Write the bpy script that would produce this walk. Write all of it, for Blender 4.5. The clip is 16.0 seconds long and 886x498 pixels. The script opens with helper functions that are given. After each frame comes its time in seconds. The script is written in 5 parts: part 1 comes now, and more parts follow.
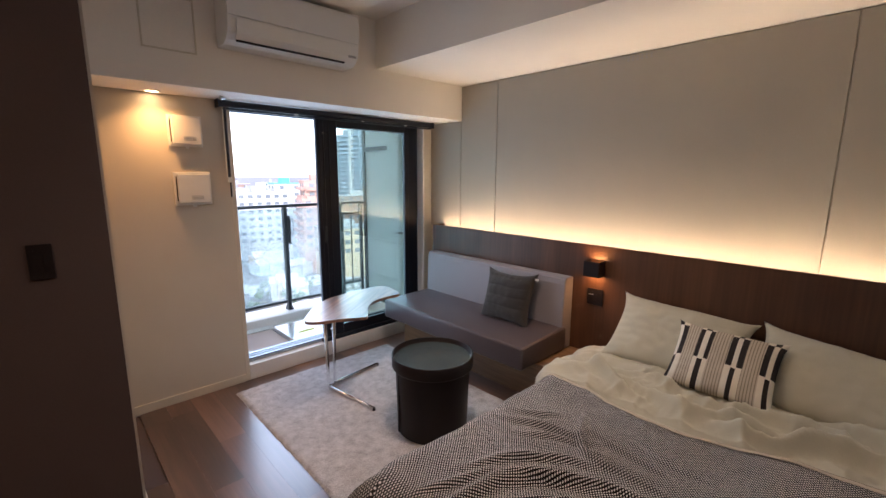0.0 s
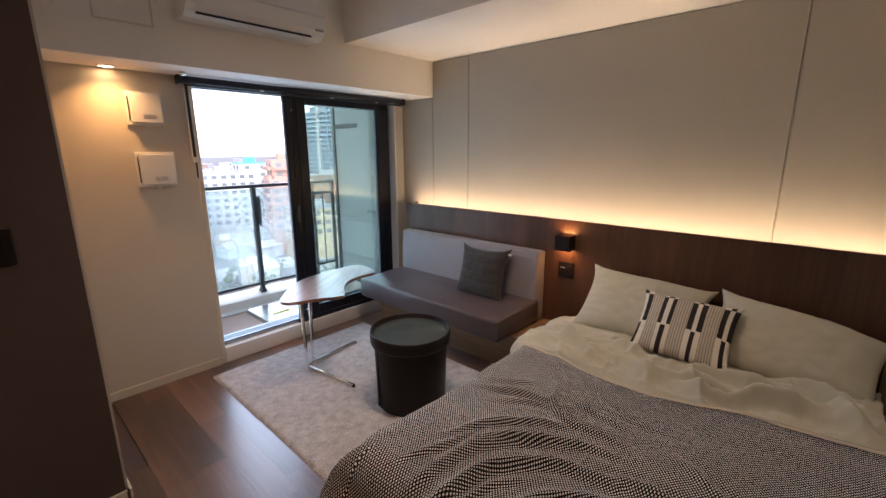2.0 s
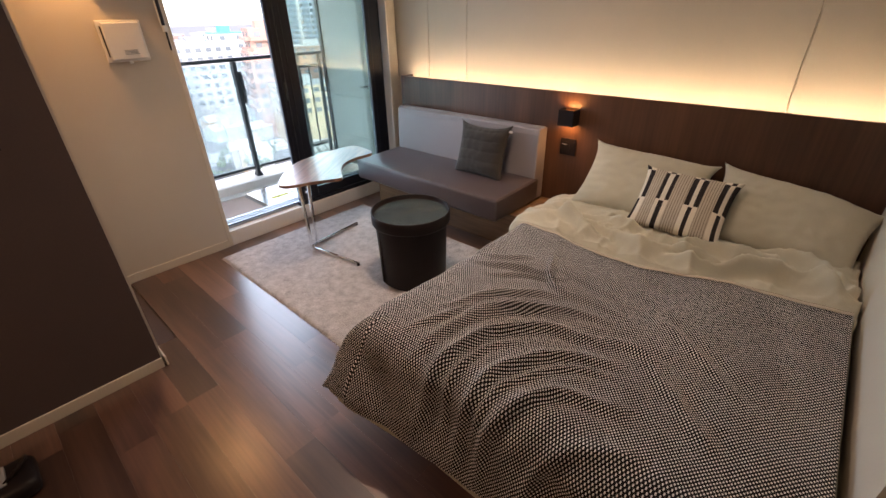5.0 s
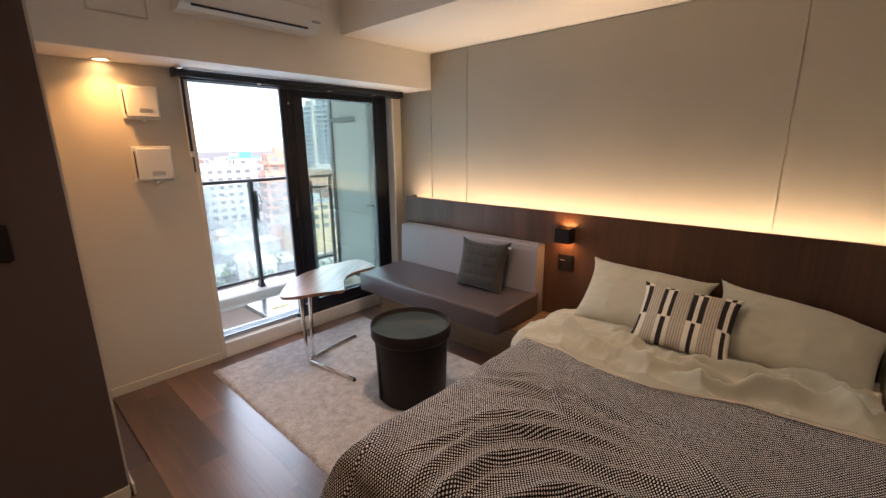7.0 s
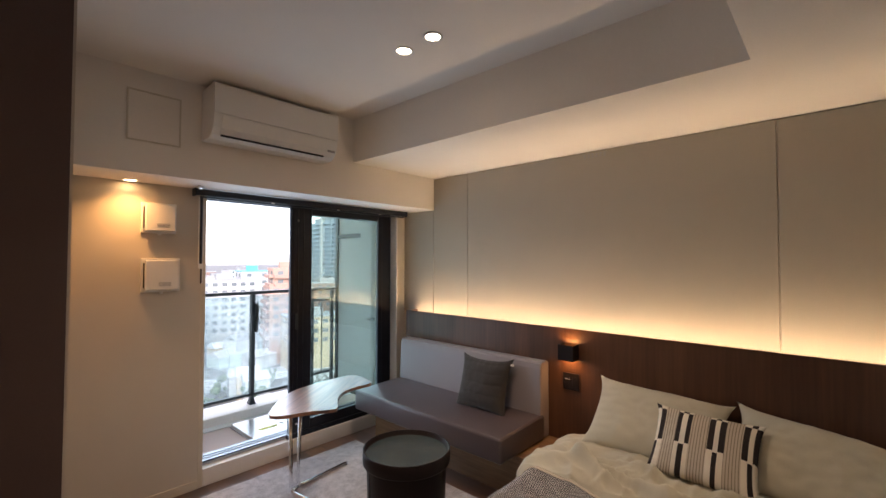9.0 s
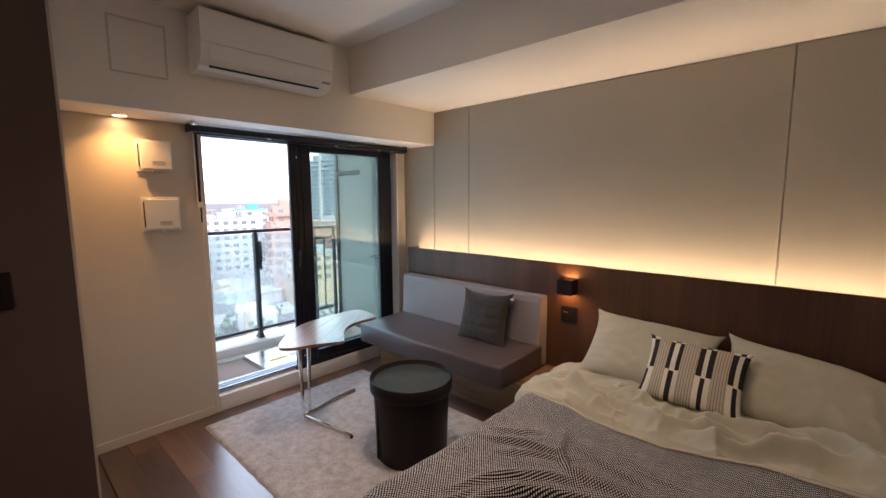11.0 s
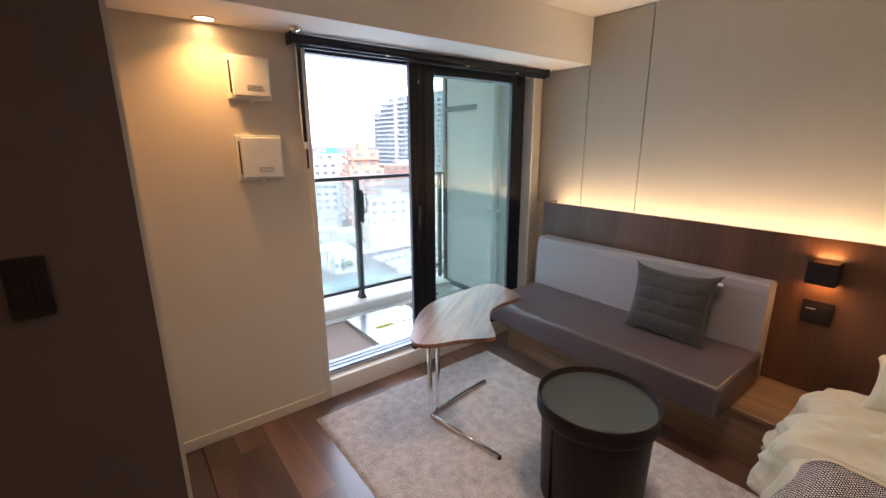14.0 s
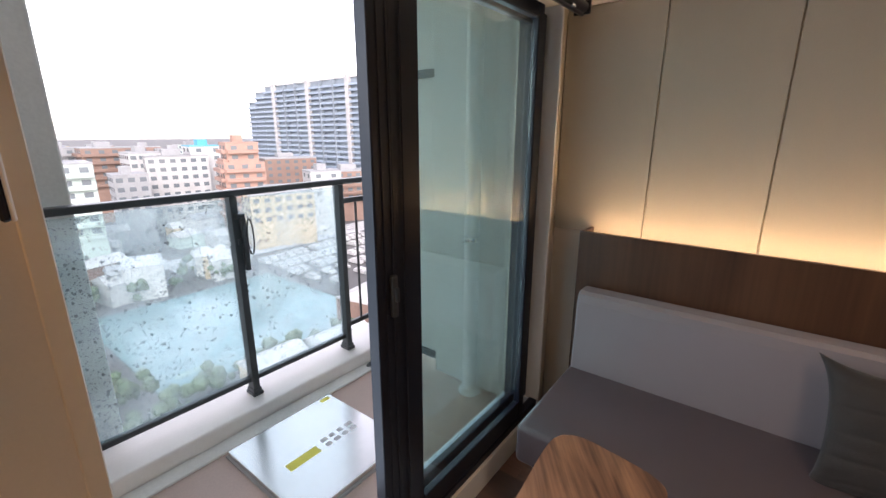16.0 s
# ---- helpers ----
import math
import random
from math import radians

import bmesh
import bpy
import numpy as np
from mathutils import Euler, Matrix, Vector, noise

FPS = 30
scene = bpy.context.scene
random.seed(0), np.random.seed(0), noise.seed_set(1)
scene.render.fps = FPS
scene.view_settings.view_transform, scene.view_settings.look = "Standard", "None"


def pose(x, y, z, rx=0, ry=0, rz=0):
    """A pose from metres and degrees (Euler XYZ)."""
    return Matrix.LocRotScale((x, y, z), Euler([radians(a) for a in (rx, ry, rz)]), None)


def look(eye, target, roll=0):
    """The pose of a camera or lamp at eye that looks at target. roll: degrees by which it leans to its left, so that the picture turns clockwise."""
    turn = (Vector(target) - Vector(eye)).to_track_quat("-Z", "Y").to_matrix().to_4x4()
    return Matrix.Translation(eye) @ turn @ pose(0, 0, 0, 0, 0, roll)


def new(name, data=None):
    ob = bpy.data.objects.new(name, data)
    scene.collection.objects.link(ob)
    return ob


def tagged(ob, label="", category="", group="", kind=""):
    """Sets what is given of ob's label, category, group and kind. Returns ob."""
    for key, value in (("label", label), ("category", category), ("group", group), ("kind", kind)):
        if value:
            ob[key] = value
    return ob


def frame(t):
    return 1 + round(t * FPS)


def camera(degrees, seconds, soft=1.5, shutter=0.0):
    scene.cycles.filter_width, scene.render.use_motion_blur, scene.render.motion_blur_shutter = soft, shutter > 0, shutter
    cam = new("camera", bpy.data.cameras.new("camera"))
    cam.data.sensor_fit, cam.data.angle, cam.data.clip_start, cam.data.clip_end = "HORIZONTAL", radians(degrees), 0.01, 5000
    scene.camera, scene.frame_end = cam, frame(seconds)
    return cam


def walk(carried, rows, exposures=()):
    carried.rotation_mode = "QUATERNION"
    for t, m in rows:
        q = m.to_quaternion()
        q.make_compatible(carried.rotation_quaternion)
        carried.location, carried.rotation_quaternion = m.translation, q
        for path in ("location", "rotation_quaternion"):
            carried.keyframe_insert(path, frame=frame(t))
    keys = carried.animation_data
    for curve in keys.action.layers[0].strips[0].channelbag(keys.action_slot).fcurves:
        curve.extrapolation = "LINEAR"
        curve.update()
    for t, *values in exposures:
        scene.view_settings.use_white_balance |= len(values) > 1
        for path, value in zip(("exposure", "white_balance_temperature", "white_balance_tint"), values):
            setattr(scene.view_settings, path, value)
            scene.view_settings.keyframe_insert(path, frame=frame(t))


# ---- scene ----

LENS = 92.2
# seconds, eye, yaw, pitch, roll
PATH = [
    (0.0, (-0.037, -0.004, 1.605), -43.62, -10.02, 0.3),
    (0.5, (-0.057, -0.014, 1.607), -46.60, -9.75, 0.2),
    (1.0, (-0.068, -0.018, 1.608), -47.47, -9.68, 0.05),
    (1.5, (-0.068, -0.018, 1.606), -47.49, -10.46, -0.1),
    (2.0, (-0.068, -0.018, 1.604), -47.29, -12.94, -0.3),
    (2.5, (-0.068, -0.015, 1.602), -47.20, -17.50, -0.55),
    (3.0, (-0.068, -0.012, 1.600), -47.17, -21.85, -0.9),
    (3.5, (-0.069, -0.008, 1.596), -47.14, -25.74, -1.2),
    (3.7, (-0.069, -0.008, 1.596), -47.14, -27.10, -1.3),
    (4.7, (-0.070, -0.006, 1.597), -47.35, -28.90, -1.35),
    (5.8, (-0.071, -0.004, 1.598), -47.58, -26.30, -1.25),
    (6.0, (-0.071, -0.004, 1.598), -47.60, -24.62, -1.15),
    (6.5, (-0.072, -0.002, 1.599), -47.62, -20.05, -0.9),
    (7.0, (-0.073, -0.002, 1.600), -47.61, -13.77, -0.6),
    (7.5, (-0.073, -0.006, 1.597), -47.55, -7.60, -0.3),
    (8.0, (-0.073, -0.011, 1.594), -47.51, -2.23, 0.0),
    (8.2, (-0.073, -0.011, 1.594), -47.51, -0.20, 0.1),
    (9.2, (-0.071, -0.010, 1.595), -47.45, 1.60, 0.1),
    (10.3, (-0.070, -0.008, 1.597), -47.40, -0.83, -0.1),
    (10.5, (-0.070, -0.006, 1.598), -47.39, -2.94, -0.2),
    (11.0, (-0.073, -0.004, 1.594), -47.37, -6.86, -0.3),
    (11.5, (-0.073, 0.006, 1.588), -47.30, -10.02, -0.6),
    (12.0, (-0.077, 0.052, 1.587), -47.07, -12.33, -0.7),
    (12.5, (-0.090, 0.155, 1.578), -46.08, -13.30, -0.6),
    (13.0, (-0.080, 0.350, 1.566), -44.10, -13.51, -0.5),
    (13.5, (0.017, 0.645, 1.578), -40.53, -13.92, -0.5),
    (14.0, (0.130, 0.967, 1.568), -37.61, -14.09, -0.3),
    (14.5, (0.265, 1.361, 1.567), -35.83, -14.24, -0.3),
    (15.0, (0.461, 1.746, 1.551), -36.78, -14.39, -0.3),
    (15.5, (0.618, 2.163, 1.535), -42.26, -14.57, -0.2),
    (16.0, (0.901, 2.476, 1.543), -52.26, -15.10, 0.0),
]
EXPOSURES = [(0.0, 3.22, 6000, 20), (2.5, 3.07, 6300, 20), (3.5, 3.36, 6500, 20), (6.0, 3.36, 6550, 20), (7.0, 3.26, 6650, 20), (8.0, 3.06, 6700, 20), (10.5, 3.05, 6400, 20),
             (12.0, 3.12, 6350, 20), (14.0, 3.28, 6500, 20), (15.0, 3.27, 6600, 20), (16.0, 2.77, 6850, 22)]
cam = camera(LENS, 16.0)
walk(cam, [(t, pose(*eye, 90 + pitch, 0, yaw) @ pose(0, 0, 0, 0, 0, roll)) for t, eye, yaw, pitch, roll in PATH], EXPOSURES)

# ---- light ----
CEIL = 2.70
SUN_EL, SUN_AZ = radians(38), radians(215)
world = bpy.data.worlds.new("world")
scene.world = world
world.use_nodes = True
wn = world.node_tree
sky = wn.nodes.new("ShaderNodeTexSky")
sky.sky_type = "NISHITA"
sky.sun_disc = False
sky.sun_elevation, sky.sun_rotation = SUN_EL, SUN_AZ
sky.air_density, sky.dust_density, sky.ozone_density = 1.0, 1.5, 1.0
bg = wn.nodes["Background"]
bg.inputs["Strength"].default_value = 0.125
haze = wn.nodes.new("ShaderNodeHueSaturation")
haze.inputs["Saturation"].default_value = 0.35
wn.links.new(sky.outputs["Color"], haze.inputs["Color"])
wn.links.new(haze.outputs["Color"], bg.inputs["Color"])


def lamp(name, kind, where, energy, color, **more):
    data = bpy.data.lights.new(name, kind)
    data.energy, data.color = energy, color
    ob = new(name, data)
    ob.matrix_world = where
    return ob, data


sun, sun_data = lamp("sun", "SUN", look((math.sin(SUN_AZ) * 50, math.cos(SUN_AZ) * 50, 40), (0, 0, 0)), 0.25, (1.0, 0.95, 0.88))
sun_data.angle = radians(10)
WARM, AMBER = (1.0, 0.79, 0.54), (1.0, 0.50, 0.16)
# lamp added in the door opening to strengthen the sky's own light
_, d = lamp("sky_light", "AREA", pose(1.92, 3.56, 1.10, -90, 0, 0), 3.0, (0.57, 0.79, 1.0))
d.shape, d.size, d.size_y = "RECTANGLE", 1.80, 1.90
_, d = lamp("cove_light", "AREA", pose(2.89, 1.405, 1.068, 180, -13, 0), 0.72, (1.0, 0.76, 0.47))
d.spread = radians(105)
d.shape, d.size, d.size_y = "RECTANGLE", 0.02, 3.42
for i, (x, y) in enumerate(((1.42, 1.64), (1.42, 1.43))):
    _, d = lamp("ceiling_spot", "AREA", pose(x, y, CEIL - 0.008), 0.62, (1.0, 0.78, 0.56))
    d.shape, d.size, d.spread = "DISK", 0.06, radians(120)
_, d = lamp("soffit_spot", "AREA", pose(0.56, 3.165, 2.092), 0.31, AMBER)
d.shape, d.size, d.spread = "DISK", 0.06, radians(124)
for z, rx in ((1.0, 180), (0.885, 0)):
    _, d = lamp("sconce_light", "AREA", pose(2.80, 1.405, z, rx), 0.08, AMBER)
    d.shape, d.size, d.size_y = "RECTANGLE", 0.05, 0.09
_, d = lamp("entrance_spot", "AREA", pose(-1.2, 0.6, CEIL - 0.01), 1.1, (1.0, 0.62, 0.32))
d.shape, d.size = "DISK", 0.08

# ---- materials ----


def mat(name, color, rough=0.6, metal=0.0, **kw):
    """A material with grain at two scales: vary (amount), scale, bump, fine."""
    m = bpy.data.materials.new(name)
    m.use_nodes = True
    nt = m.node_tree
    n, l = nt.nodes, nt.links
    b = n["Principled BSDF"]
    b.inputs["Roughness"].default_value = rough
    b.inputs["Metallic"].default_value = metal
    tc = n.new("ShaderNodeTexCoord")
    mp = n.new("ShaderNodeMapping")
    mp.inputs["Scale"].default_value = kw.get("stretch", (1, 1, 1))
    l.new(tc.outputs[kw.get("coord", "Object")], mp.inputs["Vector"])
    big = n.new("ShaderNodeTexNoise")
    big.inputs["Scale"].default_value = kw.get("scale", 3.0)
    big.inputs["Detail"].default_value = 4
    small = n.new("ShaderNodeTexNoise")
    small.inputs["Scale"].default_value = kw.get("fine", 60.0)
    small.inputs["Detail"].default_value = 3
    l.new(mp.outputs[0], big.inputs["Vector"])
    l.new(mp.outputs[0], small.inputs["Vector"])
    add = n.new("ShaderNodeMath")
    add.operation = "ADD"
    l.new(big.outputs["Fac"], add.inputs[0])
    l.new(small.outputs["Fac"], add.inputs[1])
    v = kw.get("vary", 0.08)
    mr = n.new("ShaderNodeMapRange")
    mr.inputs["From Min"].default_value, mr.inputs["From Max"].default_value = 0.6, 1.4
    mr.inputs["To Min"].default_value, mr.inputs["To Max"].default_value = 1 - v, 1 + v
    l.new(add.outputs[0], mr.inputs["Value"])
    last = mr.outputs["Result"]
    if kw.get("each"):
        oi = n.new("ShaderNodeObjectInfo")
        m2 = n.new("ShaderNodeMapRange")
        m2.inputs["To Min"].default_value, m2.inputs["To Max"].default_value = 1 - kw["each"], 1 + kw["each"]
        l.new(oi.outputs["Random"], m2.inputs["Value"])
        mu = n.new("ShaderNodeMath")
        mu.operation = "MULTIPLY"
        l.new(last, mu.inputs[0])
        l.new(m2.outputs["Result"], mu.inputs[1])
        last = mu.outputs[0]
    mul = n.new("ShaderNodeVectorMath")
    mul.operation = "SCALE"
    mul.inputs[0].default_value = color[:3]
    l.new(last, mul.inputs["Scale"])
    l.new(mul.outputs[0], b.inputs["Base Color"])
    if kw.get("bump", 0.1) > 0:
        bp = n.new("ShaderNodeBump")
        bp.inputs["Strength"].default_value = kw.get("bump", 0.1)
        bp.inputs["Distance"].default_value = kw.get("depth", 0.002)
        l.new(small.outputs["Fac"], bp.inputs["Height"])
        l.new(bp.outputs[0], b.inputs["Normal"])
    if "sheen" in kw:
        b.inputs["Sheen Weight"].default_value = kw["sheen"]
    m["final"] = True
    return m


def wood(name, dark, light, rough=0.4, along="z", ring=14.0, coord="Object", each=0.0, contrast=1.0):
    """Wood with long grain along one axis and pores."""
    m = bpy.data.materials.new(name)
    m.use_nodes = True
    nt = m.node_tree
    n, l = nt.nodes, nt.links
    b = n["Principled BSDF"]
    b.inputs["Roughness"].default_value = rough
    tc = n.new("ShaderNodeTexCoord")
    mp = n.new("ShaderNodeMapping")
    s = {"x": (0.12, 1, 1), "y": (1, 0.12, 1), "z": (1, 1, 0.12)}[along]
    mp.inputs["Scale"].default_value = s
    l.new(tc.outputs[coord], mp.inputs["Vector"])
    src = mp.outputs[0]
    if each:
        oi = n.new("ShaderNodeObjectInfo")
        off = n.new("ShaderNodeVectorMath")
        off.operation = "MULTIPLY_ADD"
        l.new(oi.outputs["Random"], off.inputs[0])
        off.inputs[1].default_value = (31.0, 17.0, 9.0)
        l.new(src, off.inputs[2])
        src = off.outputs[0]
    big = n.new("ShaderNodeTexNoise")
    big.inputs["Scale"].default_value = ring
    big.inputs["Detail"].default_value = 6
    big.inputs["Distortion"].default_value = 0.6
    l.new(src, big.inputs["Vector"])
    mp2 = n.new("ShaderNodeMapping")
    mp2.inputs["Scale"].default_value = {"x": (0.3, 1, 1), "y": (1, 0.3, 1), "z": (1, 1, 0.3)}[along]
    l.new(src, mp2.inputs["Vector"])
    pore = n.new("ShaderNodeTexNoise")
    pore.inputs["Scale"].default_value = ring * 12
    pore.inputs["Detail"].default_value = 2
    l.new(mp2.outputs[0], pore.inputs["Vector"])
    mix = n.new("ShaderNodeMath")
    mix.operation = "MULTIPLY_ADD"
    l.new(pore.outputs["Fac"], mix.inputs[0])
    mix.inputs[1].default_value = 0.35
    l.new(big.outputs["Fac"], mix.inputs[2])
    ramp = n.new("ShaderNodeValToRGB")
    ramp.color_ramp.elements[0].position, ramp.color_ramp.elements[1].position = 0.68 - 0.2 / contrast, 0.68 + 0.2 / contrast
    ramp.color_ramp.elements[0].color, ramp.color_ramp.elements[1].color = (*dark, 1), (*light, 1)
    l.new(mix.outputs[0], ramp.inputs["Fac"])
    out = ramp.outputs["Color"]
    if each:
        m2 = n.new("ShaderNodeMapRange")
        m2.inputs["To Min"].default_value, m2.inputs["To Max"].default_value = 1 - each, 1 + each
        l.new(oi.outputs["Random"], m2.inputs["Value"])
        mul = n.new("ShaderNodeVectorMath")
        mul.operation = "SCALE"
        l.new(out, mul.inputs[0])
        l.new(m2.outputs["Result"], mul.inputs["Scale"])
        out = mul.outputs[0]
    l.new(out, b.inputs["Base Color"])
    bp = n.new("ShaderNodeBump")
    bp.inputs["Strength"].default_value = 0.12
    bp.inputs["Distance"].default_value = 0.001
    l.new(pore.outputs["Fac"], bp.inputs["Height"])
    l.new(bp.outputs[0], b.inputs["Normal"])
    return m


def glow(name, color, strength):
    m = bpy.data.materials.new(name)
    m.use_nodes = True
    b = m.node_tree.nodes["Principled BSDF"]
    b.inputs["Base Color"].default_value = (0.8, 0.8, 0.8, 1)
    b.inputs["Emission Color"].default_value = (*color, 1)
    b.inputs["Emission Strength"].default_value = strength
    return m


def glass(name, tint=(0.9, 0.97, 0.95), rough=0.0, clear=0.9):
    """Clear thin glass: see-through with mirror reflections by Fresnel."""
    m = bpy.data.materials.new(name)
    m.use_nodes = True
    n, l = m.node_tree.nodes, m.node_tree.links
    n.remove(n["Principled BSDF"])
    tr = n.new("ShaderNodeBsdfTransparent")
    tr.inputs["Color"].default_value = (*tint, 1)
    gl = n.new("ShaderNodeBsdfGlossy")
    gl.inputs["Roughness"].default_value = rough
    lw = n.new("ShaderNodeLayerWeight")
    lw.inputs["Blend"].default_value = 0.5
    pw = n.new("ShaderNodeMath")
    pw.operation = "POWER"
    l.new(lw.outputs["Facing"], pw.inputs[0])
    pw.inputs[1].default_value = 4.0
    fr = n.new("ShaderNodeMath")
    fr.operation = "MULTIPLY_ADD"
    l.new(pw.outputs[0], fr.inputs[0])
    fr.inputs[1].default_value, fr.inputs[2].default_value = 0.7, 0.10
    mx = n.new("ShaderNodeMixShader")
    l.new(fr.outputs[0], mx.inputs[0])
    l.new(tr.outputs[0], mx.inputs[1])
    l.new(gl.outputs[0], mx.inputs[2])
    l.new(mx.outputs[0], n["Material Output"].inputs["Surface"])
    return m


def wet_glass(name):
    """Milky balcony glass with dried drops."""
    m = bpy.data.materials.new(name)
    m.use_nodes = True
    n, l = m.node_tree.nodes, m.node_tree.links
    n.remove(n["Principled BSDF"])
    tc = n.new("ShaderNodeTexCoord")
    masks = []
    for sc, lo in ((30, 0.20), (75, 0.24)):
        vo = n.new("ShaderNodeTexVoronoi")
        vo.inputs["Scale"].default_value = sc
        l.new(tc.outputs["Object"], vo.inputs["Vector"])
        th = n.new("ShaderNodeMapRange")
        th.inputs["From Min"].default_value, th.inputs["From Max"].default_value = lo + 0.05, lo
        l.new(vo.outputs["Distance"], th.inputs["Value"])
        no = n.new("ShaderNodeTexNoise")
        no.inputs["Scale"].default_value = sc * 0.8
        l.new(tc.outputs["Object"], no.inputs["Vector"])
        gt = n.new("ShaderNodeMapRange")
        gt.inputs["From Min"].default_value, gt.inputs["From Max"].default_value = 0.47, 0.52
        l.new(no.outputs["Fac"], gt.inputs["Value"])
        mu = n.new("ShaderNodeMath")
        mu.operation = "MULTIPLY"
        l.new(th.outputs[0], mu.inputs[0])
        l.new(gt.outputs[0], mu.inputs[1])
        masks.append(mu)
    mxm = n.new("ShaderNodeMath")
    mxm.operation = "MAXIMUM"
    l.new(masks[0].outputs[0], mxm.inputs[0])
    l.new(masks[1].outputs[0], mxm.inputs[1])
    col = n.new("ShaderNodeMix")
    col.data_type = "RGBA"
    col.inputs["A"].default_value = (0.88, 0.96, 0.97, 1)
    col.inputs["B"].default_value = (0.34, 0.40, 0.42, 1)
    l.new(mxm.outputs[0], col.inputs["Factor"])
    tr = n.new("ShaderNodeBsdfTransparent")
    l.new(col.outputs["Result"], tr.inputs["Color"])
    di = n.new("ShaderNodeBsdfTranslucent")
    di.inputs["Color"].default_value = (0.72, 0.84, 0.88, 1)
    film = n.new("ShaderNodeTexNoise")
    film.inputs["Scale"].default_value = 3.5
    film.inputs["Detail"].default_value = 7
    l.new(tc.outputs["Object"], film.inputs["Vector"])
    fm = n.new("ShaderNodeMapRange")
    fm.inputs["From Min"].default_value, fm.inputs["From Max"].default_value = 0.35, 0.65
    fm.inputs["To Min"].default_value, fm.inputs["To Max"].default_value = 0.07, 0.28
    l.new(film.outputs["Fac"], fm.inputs["Value"])
    mx = n.new("ShaderNodeMixShader")
    l.new(fm.outputs[0], mx.inputs[0])
    l.new(tr.outputs[0], mx.inputs[1])
    l.new(di.outputs[0], mx.inputs[2])
    gl = n.new("ShaderNodeBsdfGlossy")
    gl.inputs["Roughness"].default_value = 0.05
    m2 = n.new("ShaderNodeMixShader")
    m2.inputs[0].default_value = 0.05
    l.new(mx.outputs[0], m2.inputs[1])
    l.new(gl.outputs[0], m2.inputs[2])
    l.new(m2.outputs[0], n["Material Output"].inputs["Surface"])
    return m


def woven(name):
    """Black and white dotted weave on the cloth's own coordinates."""
    m = bpy.data.materials.new(name)
    m.use_nodes = True
    n, l = m.node_tree.nodes, m.node_tree.links
    b = n["Principled BSDF"]
    b.inputs["Roughness"].default_value = 0.95
    b.inputs["Sheen Weight"].default_value = 0.25
    uv = n.new("ShaderNodeUVMap")
    sep = n.new("ShaderNodeSeparateXYZ")
    l.new(uv.outputs[0], sep.inputs[0])
    waves = []
    for ax, k in (("X", 2 * math.pi / 0.0145), ("Y", 2 * math.pi / 0.0112)):
        s = n.new("ShaderNodeMath")
        s.operation = "MULTIPLY"
        l.new(sep.outputs[ax], s.inputs[0])
        s.inputs[1].default_value = k
        w = n.new("ShaderNodeMath")
        w.operation = "SINE"
        l.new(s.outputs[0], w.inputs[0])
        waves.append(w)
    mu = n.new("ShaderNodeMath")
    mu.operation = "MULTIPLY"
    l.new(waves[0].outputs[0], mu.inputs[0])
    l.new(waves[1].outputs[0], mu.inputs[1])
    mr = n.new("ShaderNodeMapRange")
    mr.inputs["From Min"].default_value, mr.inputs["From Max"].default_value = 0.20, 0.50
    l.new(mu.outputs[0], mr.inputs["Value"])
    no = n.new("ShaderNodeTexNoise")
    no.inputs["Scale"].default_value = 400
    l.new(uv.outputs[0], no.inputs["Vector"])
    mix = n.new("ShaderNodeMix")
    mix.data_type = "RGBA"
    mix.inputs["A"].default_value = (0.008, 0.006, 0.007, 1)
    mix.inputs["B"].default_value = (0.84, 0.80, 0.79, 1)
    l.new(mr.outputs[0], mix.inputs["Factor"])
    l.new(mix.outputs["Result"], b.inputs["Base Color"])
    ad = n.new("ShaderNodeMath")
    ad.operation = "ADD"
    l.new(mr.outputs[0], ad.inputs[0])
    l.new(no.outputs["Fac"], ad.inputs[1])
    bp = n.new("ShaderNodeBump")
    bp.inputs["Strength"].default_value = 0.5
    bp.inputs["Distance"].default_value = 0.002
    l.new(ad.outputs[0], bp.inputs["Height"])
    l.new(bp.outputs[0], b.inputs["Normal"])
    return m


